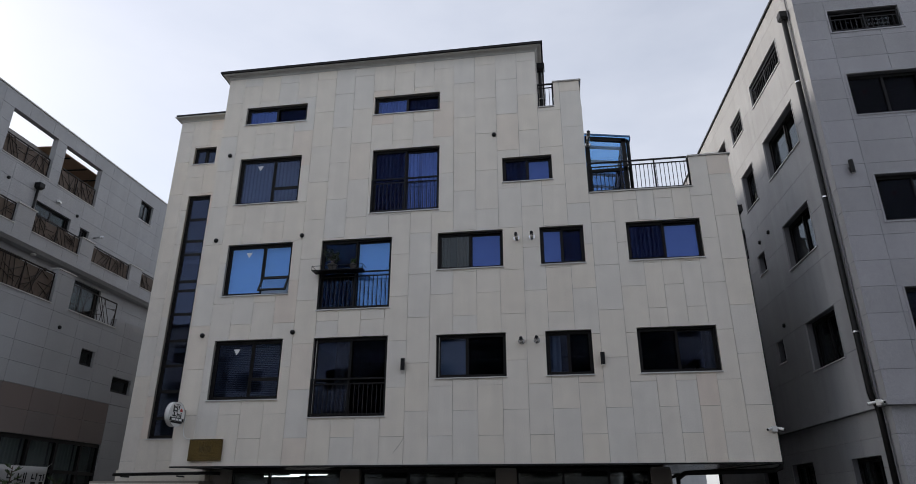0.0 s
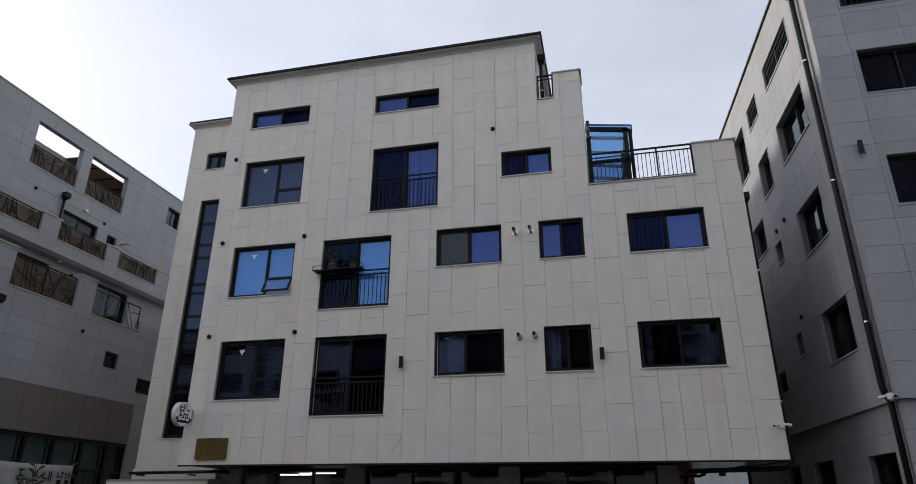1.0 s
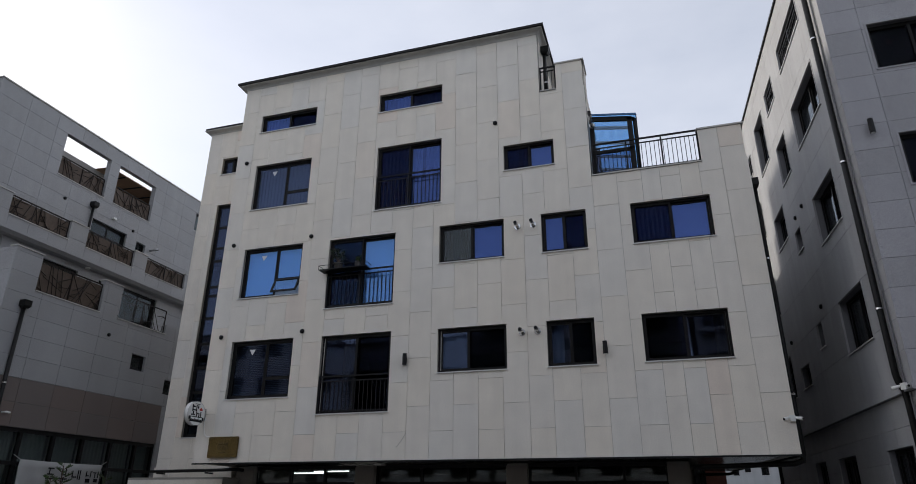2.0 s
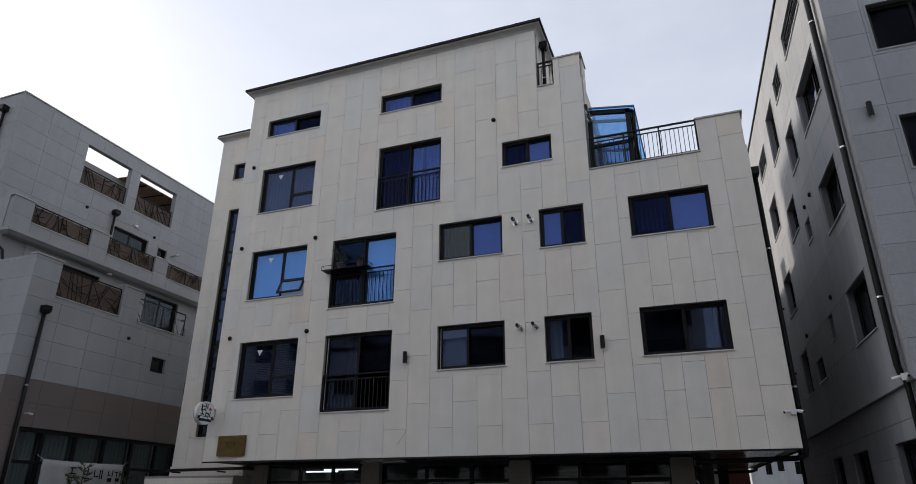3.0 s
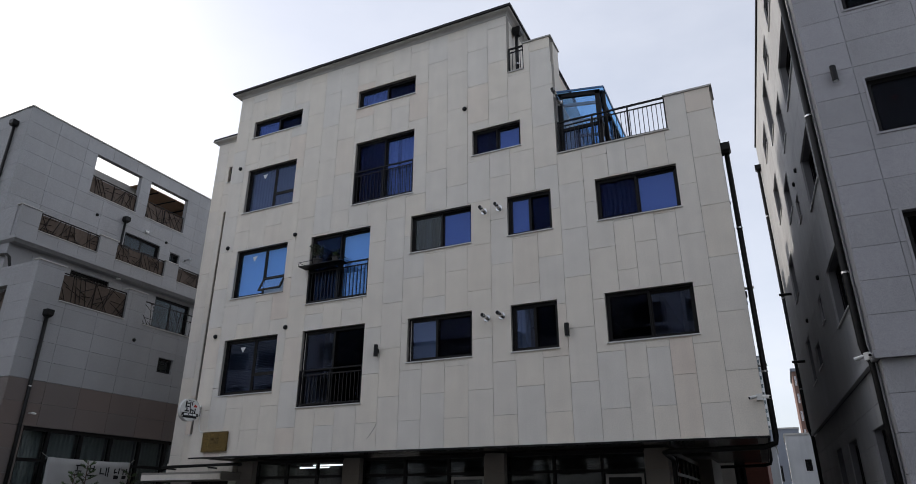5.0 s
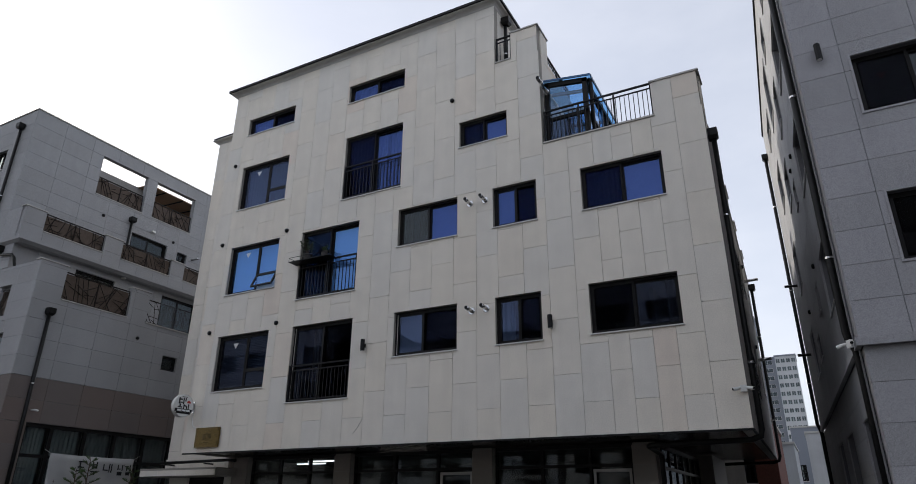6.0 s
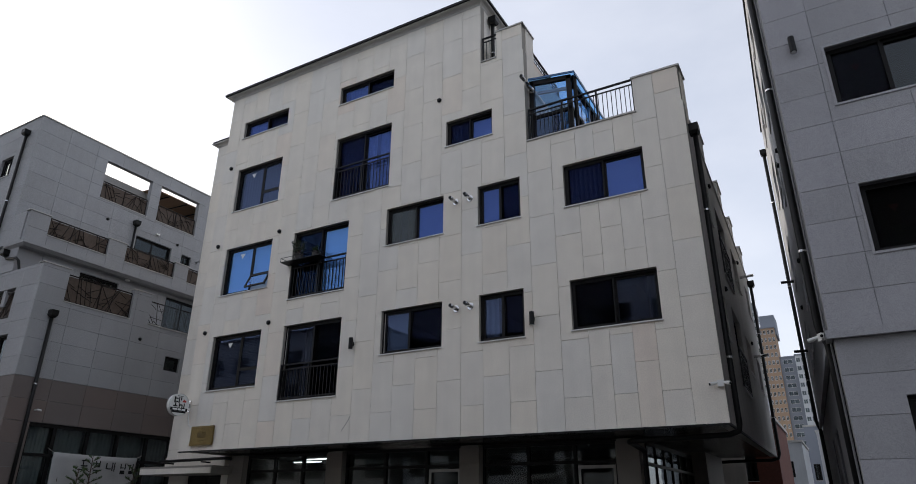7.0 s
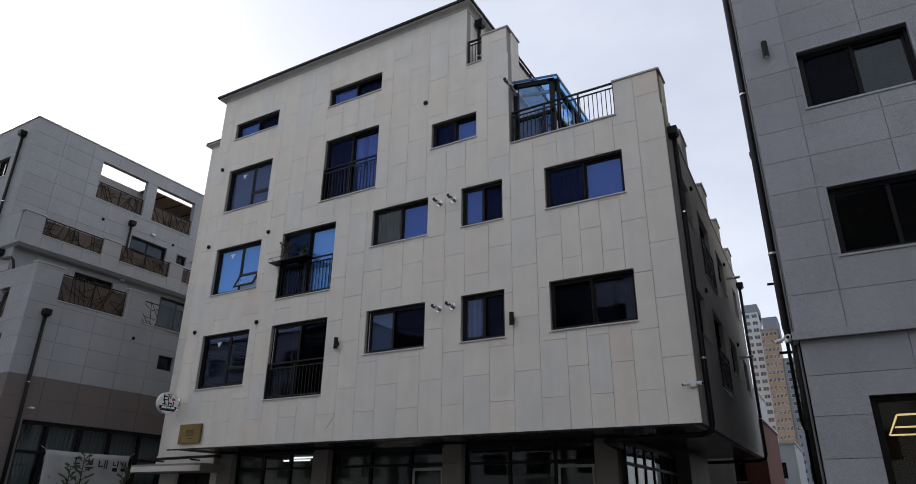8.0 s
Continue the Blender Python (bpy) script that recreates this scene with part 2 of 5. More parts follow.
# ---- mesh helpers ----
class Geo:
    """Collects vertices and faces."""

    def __init__(self):
        self.v, self.f, self.seen = [], [], {}

    def p(self, x, y, z):
        k = (round(x, 5), round(y, 5), round(z, 5))
        if k not in self.seen:
            self.seen[k] = len(self.v)
            self.v.append(k)
        return self.seen[k]

    def quad(self, a, b, c, d):
        self.f.append([self.p(*q) for q in (a, b, c, d)])

    def box(self, x0, x1, y0, y1, z0, z1):
        x0, x1, y0, y1, z0, z1 = min(x0, x1), max(x0, x1), min(y0, y1), max(y0, y1), min(z0, z1), max(z0, z1)
        b = len(self.v)
        self.v += [(x, y, z) for z in (z0, z1) for y in (y0, y1) for x in (x0, x1)]
        self.f += [[b + i for i in q] for q in ((0, 2, 3, 1), (4, 5, 7, 6), (0, 1, 5, 4), (2, 6, 7, 3), (0, 4, 6, 2), (1, 3, 7, 5))]
        return self

    def hexa(self, low, high):
        """Solid between two quads given in the same turning sense, low below high."""
        b = len(self.v)
        self.v += list(low) + list(high)
        self.f += [[b + i for i in q] for q in ((3, 2, 1, 0), (4, 5, 6, 7), (0, 1, 5, 4), (1, 2, 6, 5), (2, 3, 7, 6), (3, 0, 4, 7))]
        return self

    def tube(self, pts, r, sides=10, cap=True):
        """Round bar along the points; r one radius or one for each point."""
        pts = [Vector(q) for q in pts]
        rs = r if isinstance(r, (list, tuple)) else [r] * len(pts)
        rings = []
        side = None
        for i, q in enumerate(pts):
            d = (pts[min(i + 1, len(pts) - 1)] - pts[max(i - 1, 0)]).normalized()
            ref = Vector((0, 0, 1)) if abs(d.z) < 0.9 else Vector((1, 0, 0))
            if side is None or side.cross(d).length < 0.1:
                side = d.cross(ref).normalized()
            side = (side - d * side.dot(d)).normalized()
            up = d.cross(side)
            ring = []
            for k in range(sides):
                a = 2 * math.pi * k / sides
                ring.append(len(self.v))
                self.v.append(tuple(q + (side * math.cos(a) + up * math.sin(a)) * rs[i]))
            rings.append(ring)
        for a, b in zip(rings, rings[1:]):
            for k in range(sides):
                self.f.append([a[k], a[(k + 1) % sides], b[(k + 1) % sides], b[k]])
        if cap:
            self.f.append(rings[0][::-1])
            self.f.append(rings[-1])
        return self

    def bar(self, a, b, w=0.02):
        """Square bar from a to b."""
        return self.tube([a, b], w * 0.7071, 4)

    def sheet(self, rects, holes, y0, y1):
        """Slab in the x-z plane: the rectangles (x0, x1, z0, z1) less the holes, from depth y0 to y1."""
        xs = sorted({round(v, 4) for r in rects + holes for v in r[:2]})
        zs = sorted({round(v, 4) for r in rects + holes for v in r[2:]})
        inside = lambda r, x, z: r[0] < x < r[1] and r[2] < z < r[3]
        keep = set()
        for i in range(len(xs) - 1):
            for j in range(len(zs) - 1):
                x, z = (xs[i] + xs[i + 1]) / 2, (zs[j] + zs[j + 1]) / 2
                if any(inside(r, x, z) for r in rects) and not any(inside(h, x, z) for h in holes):
                    keep.add((i, j))
        for i, j in keep:
            a, b, c, d = xs[i], xs[i + 1], zs[j], zs[j + 1]
            self.quad((a, y0, c), (b, y0, c), (b, y0, d), (a, y0, d))
            self.quad((a, y1, c), (a, y1, d), (b, y1, d), (b, y1, c))
            if (i - 1, j) not in keep:
                self.quad((a, y0, c), (a, y0, d), (a, y1, d), (a, y1, c))
            if (i + 1, j) not in keep:
                self.quad((b, y0, c), (b, y1, c), (b, y1, d), (b, y0, d))
            if (i, j - 1) not in keep:
                self.quad((a, y0, c), (a, y1, c), (b, y1, c), (b, y0, c))
            if (i, j + 1) not in keep:
                self.quad((a, y0, d), (b, y0, d), (b, y1, d), (a, y1, d))
        return self

    def mesh(self, name, mat, smooth=False):
        me = bpy.data.meshes.new(name)
        me.from_pydata(self.v, [], self.f)
        me.materials.append(mat)
        if smooth:
            me.polygons.foreach_set("use_smooth", [True] * len(me.polygons))
        me.update()
        return me


def boxes(name, mat, parent, label, at, *spans):
    """Several upright blocks, each a part of its own."""
    for s in spans:
        part(name, Geo().box(*s), mat, parent, label, at)


def part(name, geo, mat, parent, label="", at=None, smooth=False):
    """One mesh object under a thing or a part. at: its pose below the parent."""
    ob = new(name, geo if isinstance(geo, bpy.types.Mesh) else geo.mesh(name, mat, smooth))
    ob.parent = parent
    if at is not None:
        ob.matrix_basis = at
    if label:
        ob["label"] = label
    return ob


def thing(name, label, category, m=None, group="", kind=""):
    """An Empty at the base of a thing that parents its parts."""
    ob = new(name)
    ob.empty_display_size = 0.2
    if m is not None:
        ob.matrix_basis = m
    return tagged(ob, label, category, group, kind)


def islands(g):
    """The separate pieces of a mesh."""
    root = list(range(len(g.v)))

    def find(a):
        while root[a] != a:
            a = root[a]
        return a

    for f in g.f:
        for a in f[1:]:
            root[find(a)] = find(f[0])
    out = {}
    for f in g.f:
        p = out.setdefault(find(f[0]), Geo())
        p.f.append([p.p(*g.v[a]) for a in f])
    return list(out.values())


def tiles(name, parent, at, rects, holes, columns, rows_of, mat, gap=0.0075, y0=0.0, y1=0.03):
    """Cladding slabs, each an object of its own, cut round the holes."""
    cache = {}
    for k, (xa, xb) in enumerate(columns):
        zs = rows_of(k)
        for za, zb in zip(zs, zs[1:]):
            cell = (xa + gap / 2, xb - gap / 2, za + gap / 2, zb - gap / 2)
            clipped = [(max(cell[0], r[0]), min(cell[1], r[1]), max(cell[2], r[2]), min(cell[3], r[3])) for r in rects]
            clipped = [r for r in clipped if r[1] - r[0] > 0.02 and r[3] - r[2] > 0.02]
            if not clipped:
                continue
            cut = [h for h in holes if h[0] < cell[1] and h[1] > cell[0] and h[2] < cell[3] and h[3] > cell[2]]
            ox, oz = cell[0], cell[2]
            move = lambda r: (r[0] - ox, r[1] - ox, r[2] - oz, r[3] - oz)
            key = tuple(round(v, 3) for r in [move(r) for r in clipped] + [(9, 9, 9, 9)] + [move(h) for h in cut] for v in r)
            if key not in cache:
                g = Geo().sheet([move(r) for r in clipped], [move(h) for h in cut], y0, y1)
                cache[key] = [p.mesh(name, mat) for p in islands(g)]
            for me in cache[key]:
                part(name, me, mat, parent, at=at @ pose(ox, random.uniform(0, 0.0015), oz))


def rows(z_first, step, low, high):
    """Joint heights from low to high on the lattice z_first + k * step."""
    k = math.ceil((low - z_first) / step + 1e-6)
    out = [low]
    while z_first + k * step < high - 0.1:
        if z_first + k * step > low + 0.1:
            out.append(z_first + k * step)
        k += 1
    return out + [high]


def folds(x0, x1, z0, z1, y, waves, deep=0.03):
    """Hanging cloth with folds."""
    g = Geo()
    n = max(6, waves * 6)
    for k in range(n + 1):
        x = x0 + (x1 - x0) * k / n
        d = y + deep * math.sin(2 * math.pi * waves * k / n) + 0.3 * deep * math.sin(5.3 * k)
        g.v += [(x, d, z0), (x, d, z1), (x, d + 0.006, z0), (x, d + 0.006, z1)]
    for k in range(n):
        a = 4 * k
        g.f += [[a, a + 4, a + 5, a + 1], [a + 2, a + 3, a + 7, a + 6]]
    return g


def window(parent, at, r, panes, back=0.11, mat_glass=None, sill=True, curtains=(), label="", frame_w=0.055, screens=()):
    """Framed window set back in its opening r = (x0, x1, z0, z1). panes: fractions (u0, u1, v0, v1, depth step) of the opening.
    curtains: (u0, u1, kind). Returns the frame, which carries sashes, panes, sill and curtains."""
    x0, x1, z0, z1 = r
    w, h = x1 - x0, z1 - z0
    g = Geo().sheet([(0, w, 0, h)], [(frame_w, w - frame_w, frame_w, h - frame_w)], back, back + 0.14)
    win = part("window", g, FRAME, parent, label or "black-brown framed window", at @ pose(x0, 0, z0))
    iw, ih = w - 2 * frame_w, h - 2 * frame_w
    for u0, u1, v0, v1, step in panes:
        a, b, c, d = frame_w + u0 * iw, frame_w + u1 * iw, frame_w + v0 * ih, frame_w + v1 * ih
        s = 0.045
        y = back + 0.025 + 0.045 * step
        part("sash", Geo().sheet([(a - 0.01 * (u0 > 0), b + 0.01 * (u1 < 1), c, d)], [(a + s, b - s, c + s, d - s)], y, y + 0.04), FRAME, win)
        pane = part("pane", Geo().box(a + s - 0.004, b - s + 0.004, y + 0.016, y + 0.022, c + s - 0.004, d - s + 0.004), mat_glass or GLASS, win)
        pane.visible_shadow = False
    if sill:
        part("sill", Geo().box(-0.02, w + 0.02, -0.035, back, -0.028, -0.002), SILL, win, "pale stone sill")
    for u0, u1 in screens:
        a, b = frame_w + u0 * iw, frame_w + u1 * iw
        part("screen_frame", Geo().sheet([(a, b, frame_w, h - frame_w)], [(a + 0.03, b - 0.03, frame_w + 0.03, h - frame_w - 0.03)], back + 0.001, back + 0.02), FRAME, win)
        mesh = part("insect_screen", Geo().box(a + 0.025, b - 0.025, back + 0.009, back + 0.012, frame_w + 0.025, h - frame_w - 0.025), SCREEN, win, "black insect mesh")
        mesh.visible_shadow = False
    for u0, u1, kind in curtains:
        a, b = frame_w + u0 * iw, frame_w + u1 * iw
        if kind == "white":
            part("roller_blind", Geo().box(a, b, back + 0.15, back + 0.153, 0.04, h - 0.04).tube([(a, back + 0.17, h - 0.06), (b, back + 0.17, h - 0.06)], 0.025, 10), ROLLER, win, "white roller blind drawn down")
        elif kind == "blind":
            gb = Geo()
            zz = 0.06
            while zz < h - 0.08:
                gb.hexa([(a, back + 0.16, zz), (b, back + 0.16, zz), (b, back + 0.19, zz + 0.02), (a, back + 0.19, zz + 0.02)],
                        [(a, back + 0.16, zz + 0.003), (b, back + 0.16, zz + 0.003), (b, back + 0.19, zz + 0.023), (a, back + 0.19, zz + 0.023)])
                zz += 0.05
            part("venetian_blind", gb, BLIND, win, "grey slatted blind")
        else:
            part("curtain", folds(a, b, 0.03, h - 0.03, back + 0.22, max(2, int((b - a) * 9))), CURTAIN_DARK if kind == "dark" else CURTAIN, win, "hanging curtain", smooth=True)
    return win


HALVES = ((0, 0.5, 0, 1, 0), (0.5, 1, 0, 1, 1))
THREE = ((0, 0.56, 0, 1, 0), (0.56, 1, 0.33, 1, 0), (0.56, 1, 0, 0.33, 0))


def railing(name, parent, at, w, h, mat=None, gap=0.1, label="", base=0.05):
    """Iron rail of width w and height h: top rail, second rail, bottom rail, posts and upright bars."""
    mat = mat or IRON
    top = part(name, Geo().box(0, w, -0.025, 0.025, h - 0.035, h), mat, parent, label or "black iron railing with upright bars", at)
    part("lower_rail", Geo().box(0, w, -0.012, 0.012, h - 0.16, h - 0.13), mat, top)
    part("lower_rail", Geo().box(0, w, -0.012, 0.012, base, base + 0.03), mat, top)
    posts = max(2, int(round(w / 1.0)) + 1)
    pm = Geo().box(-0.02, 0.02, -0.02, 0.02, 0, h - 0.035).mesh("post", mat)
    for k in range(posts):
        part("post", pm, mat, top, at=pose(0.02 + (w - 0.04) * k / (posts - 1), 0, 0))
    bm_ = Geo().box(-0.008, 0.008, -0.008, 0.008, base + 0.03, h - 0.16).mesh("bar", mat)
    n = int(w / gap)
    for k in range(1, n):
        part("bar", bm_, mat, top, at=pose(w * k / n, 0, 0))
    return top


def lattice(parent, at, w, h, seed, screen=True):
    """Bronze rail panel with a branching pattern of slanted bars, with a brown board behind."""
    rng = random.Random(seed)
    top = part("railing", Geo().sheet([(0, w, 0.02, h)], [(0.025, w / 2 - 0.015, 0.05, h - 0.04), (w / 2 + 0.015, w - 0.025, 0.05, h - 0.04)], -0.015, 0.015), BRONZE, parent, "bronze iron railing with branching bars", at)
    for k in range(2):
        a, b = 0.025 + k * (w / 2 - 0.01), w / 2 - 0.015 + k * (w / 2 - 0.01)
        low, high = 0.05, h - 0.04

        def bar_through(x, z, dx, dz, wd):
            """Longest piece of the slanted line that stays inside the panel."""
            f0, f1 = 0.0, 1.0
            for o, d, lo_, hi_ in ((x, dx, a, b), (z, dz, low, high)):
                if abs(d) > 1e-6:
                    u, v = sorted(((lo_ - o) / d, (hi_ - o) / d))
                    f0, f1 = max(f0, u), min(f1, v)
            if f1 - f0 > 0.15:
                lines.append(((x + dx * f0, 0, z + dz * f0), (x + dx * f1, 0, z + dz * f1), wd))

        lines = []
        n = max(4, int((b - a) / 0.16))
        for i in range(n):
            x = a + (b - a) * (i + rng.uniform(0.2, 0.8)) / n
            bar_through(x, low, rng.choice((-1, 1)) * rng.uniform(0.05, 0.6), high - low, 0.02)
            bar_through(rng.uniform(a, b), rng.uniform(low, high), rng.choice((-1, 1)) * rng.uniform(0.3, 0.6), rng.uniform(-0.3, 0.35), 0.018)
        for p, q, wd in lines:
            part("branch_bar", Geo().bar(p, q, wd), BRONZE, top)
    if screen:
        part("screen_board", Geo().box(0.02, w - 0.02, 0.03, 0.04, 0.04, h - 0.06), WOOD, top, "brown screen board behind the bars")
    return top


def downpipe(name, label, pts, head, r=0.055, m=None):
    """Rain pipe with a hopper box at its head and steel clamps."""
    t = thing(name, label, "drain pipe", m)
    part("pipe", Geo().tube(pts, r, 12), PIPE, t, smooth=True)
    hx, hy, hz = head
    k, m_ = 0.075, 0.115
    part("hopper", Geo().hexa([(hx - k, hy - k, hz - 0.15), (hx + k, hy - k, hz - 0.15), (hx + k, hy + k, hz - 0.15), (hx - k, hy + k, hz - 0.15)],
                              [(hx - m_, hy - m_, hz - 0.08), (hx + m_, hy - m_, hz - 0.08), (hx + m_, hy + m_, hz - 0.08), (hx - m_, hy + m_, hz - 0.08)])
         .box(hx - 0.12, hx + 0.12, hy - 0.12, hy + 0.12, hz - 0.08, hz + 0.1), PIPE, t, "square rainwater hopper")
    a, b = Vector(pts[0]), Vector(pts[1])
    n = max(1, int((a - b).length / 2.6))
    ring = Geo().tube([(0, 0, -0.02), (0, 0, 0.02)], r + 0.008, 12).mesh("clamp", CHROME)
    for k in range(n):
        q = a.lerp(b, (k + 0.6) / n)
        part("clamp", ring, CHROME, t, "steel clamp", pose(*q))
    return t


# ---- ground ----
GROUND = -0.65
tagged(new("ground", Geo().box(-900, 900, -900, 900, GROUND - 0.5, GROUND).mesh("ground", ASPHALT)), "dark asphalt ground between the houses", "ground", kind="structure")
tagged(new("pavement", Geo().box(-15.4, 5.4, 0.2, 9.0, GROUND, GROUND + 0.12).mesh("pavement", PAVING)), "grey paved plinth under the apartment house", "pavement", kind="structure")

# ---- apartment house with beige stone front ----
I4 = Matrix.Identity(4)
house = thing("apartment_building", "beige stone-clad apartment house with stepped roof terraces", "building")
LOW, TOP, RIGHT, LEFT = 2.40, 14.36, 4.90, -10.05
FRONT = [(LEFT, -0.17, LOW, TOP), (-0.17, 1.10, LOW, 12.30), (0.32, 1.07, 12.30, 13.15), (1.10, RIGHT, LOW, 9.42), (3.84, 4.87, 9.42, 10.34)]
A = (-9.30, -7.32)
B = (-6.45, -4.40)
WINS = {
    "a5": (-9.32, -7.30, 12.57, 13.20), "b5": (-5.13, -3.09, 12.55, 13.19),
    "a4": (*A, 9.80, 11.35), "b4": (-5.10, -3.08, 9.25, 11.31), "c4": (-1.25, 0.15, 9.95, 10.73),
    "a3": (*A, 6.95, 8.50), "b3": (*B, 6.43, 8.48), "c3": (-3.10, -1.29, 7.43, 8.51), "d3": (-0.29, 0.88, 7.43, 8.51), "e3": (2.0, 3.90, 7.42, 8.51),
    "a2": (*A, 4.06, 5.67), "b2": (*B, 3.58, 5.65), "c2": (-3.10, -1.28, 4.49, 5.62), "d2": (-0.27, 0.89, 4.49, 5.62), "e2": (2.0, 3.91, 4.49, 5.62),
}
HOLES = list(WINS.values())
front = part("wall", Geo().sheet(FRONT, HOLES, 0.032, 0.24), STONE_CORE, house, "front wall behind the stone cladding")
EDGES = [LEFT, -9.50, -8.90, -8.29, -7.66, -7.04, -6.42, -5.80, -5.18, -4.52, -3.89, -3.28, -2.66, -2.02, -1.39, -0.75, -0.17, 0.49, 1.10, 1.73, 2.35, 2.80, 3.28, 3.75, 4.30, RIGHT]
COLS = list(zip(EDGES, EDGES[1:]))
tiles("stone_tile", front, I4, FRONT, HOLES, COLS, lambda k: rows(6.11 + 0.61 * (k % 2), 1.217, LOW, TOP), STONE)

# stairwell bay, set back on the house's far side
BAY = 1.65
BAY_HOLES = [(-11.98, -11.18, 12.28, 12.93), (-11.92, -11.12, 3.26, 11.08)]
bay = part("wall", Geo().sheet([(-12.64, LEFT, 2.0, 14.05)], BAY_HOLES, BAY + 0.032, BAY + 0.24), STONE_CORE, house, "stairwell wall behind the stone cladding")
tiles("stone_tile", bay, pose(0, BAY, 0), [(-12.64, LEFT, 2.0, 14.05)], BAY_HOLES, [(-12.64, -12.13), (-12.13, -11.5), (-11.5, -10.9), (-10.9, LEFT)], lambda k: rows(6.3 + 0.61 * (k % 2), 1.217, 2.0, 14.05), STONE)


def side_wall(parent, x, y0, y1, z0, z1, facing, label, holes=(), step=1.25):
    """Cladded wall that faces +x or -x, from y0 to y1."""
    if facing > 0:
        at = pose(x, 0, 0, 0, 0, 90)
        span, cut = (y0, y1), [(h[0], h[1], h[2], h[3]) for h in holes]
    else:
        at = pose(x, 0, 0, 0, 0, -90)
        span, cut = (-y1, -y0), [(-h[1], -h[0], h[2], h[3]) for h in holes]
    w = part("wall", Geo().sheet([(*span, z0, z1)], cut, 0.032, 0.22), STONE_CORE, parent, label, at)
    n = max(1, round((span[1] - span[0]) / step))
    cols = [(span[0] + (span[1] - span[0]) * k / n, span[0] + (span[1] - span[0]) * (k + 1) / n) for k in range(n)]
    tiles("stone_tile", w, I4, [(*span, z0, z1)], cut, cols, lambda k: rows(6.11 + 0.61 * (k % 2), 1.217, z0, z1), STONE)
    return w, at


side_wall(house, LEFT, 0.24, BAY, LOW, TOP, -1, "side wall of the front block")
side_wall(house, -12.64, BAY + 0.24, 8.0, 2.0, 14.05, -1, "outer side wall of the stairwell")
DEEP, LEAN = 13.3, 0.028                     # depth of the house, and how far its alley wall leans in plan
EAST_X = lambda y: RIGHT - LEAN * y
SIDE_HOLES = [(3.75, 5.6, 6.5, 8.36), (7.0, 8.6, 7.3, 8.36), (10.85, 12.0, 7.3, 8.36), (4.1, 5.95, 3.7, 5.72), (7.3, 8.85, 4.65, 5.72), (10.7, 12.0, 4.63, 5.72), (1.6, 2.6, 7.32, 8.36), (1.75, 2.75, 4.5, 5.55)]
east_at = pose(RIGHT, 0, 0, 0, 0, 90 + math.degrees(math.atan(LEAN)))
east = part("wall", Geo().sheet([(0.24, DEEP, 2.75, 9.2)], SIDE_HOLES, 0.0, 0.22).hexa([(0.24, 0.0, LOW), (DEEP, 0.0, 2.70), (DEEP, 0.22, 2.70), (0.24, 0.22, LOW)], [(0.24, 0.0, 2.75), (DEEP, 0.0, 2.75), (DEEP, 0.22, 2.75), (0.24, 0.22, 2.75)]), STUCCO, house, "grey stuccoed side wall on the alley", east_at)
part("coping", Geo().box(0.64, DEEP, -0.03, 0.25, 9.204, 9.25), COPING, house, "pale edge of the side parapet", east_at)
for h in SIDE_HOLES:
    french = h[3] - h[2] > 1.7
    win = window(house, east_at, h, HALVES, mat_glass=GLASS_DARK, curtains=((0, 0.5, "light"),), label="dark window in the side wall")
    if french:
        railing("window_railing", house, east_at @ pose(h[0], -0.02, h[2]), h[1] - h[0], 1.0)
part("parapet_pier", Geo().box(RIGHT - 0.22, RIGHT - 0.004, 0.24, 0.62, 8.952, 10.34), STONE, house)
part("coping", Geo().box(RIGHT - 0.25, RIGHT + 0.03, 0.272, 0.65, 10.342, 10.385), COPING, house)
for ya, yb in ((2.4, 3.28), (5.75, 6.66), (8.65, 9.47), (11.62, 12.5)):
    part("parapet_pier", Geo().box(ya, yb, 0.004, 0.22, 9.252, 10.0), STUCCO, house, "raised block of the side parapet", east_at)
    part("coping", Geo().box(ya - 0.03, yb + 0.03, -0.03, 0.25, 10.002, 10.06), COPING, house, "", east_at)
side_wall(house, -0.17, 0.24, 8.0, 12.2, TOP, 1, "side wall of the top storey")
side_wall(house, 1.10, 0.24, 0.75, 9.3, 13.15, 1, "side of the parapet pier")
side_wall(house, 1.10, 0.75, 8.0, 9.3, 12.35, 1, "side wall above the terrace")
boxes("wall", STONE_CORE, house, "plain rear wall", I4, (-12.6, 2.2, DEEP - 0.2, DEEP, GROUND, LOW), (-12.6, 4.28, DEEP - 0.2, DEEP, 2.74, 9.2), (-12.6, 1.08, 7.8, 8.0, 9.302, 12.3), (-12.6, -0.19, 7.8, 8.0, 12.302, 14.0), (-12.64, -12.44, 8.0, DEEP, GROUND, 9.2))
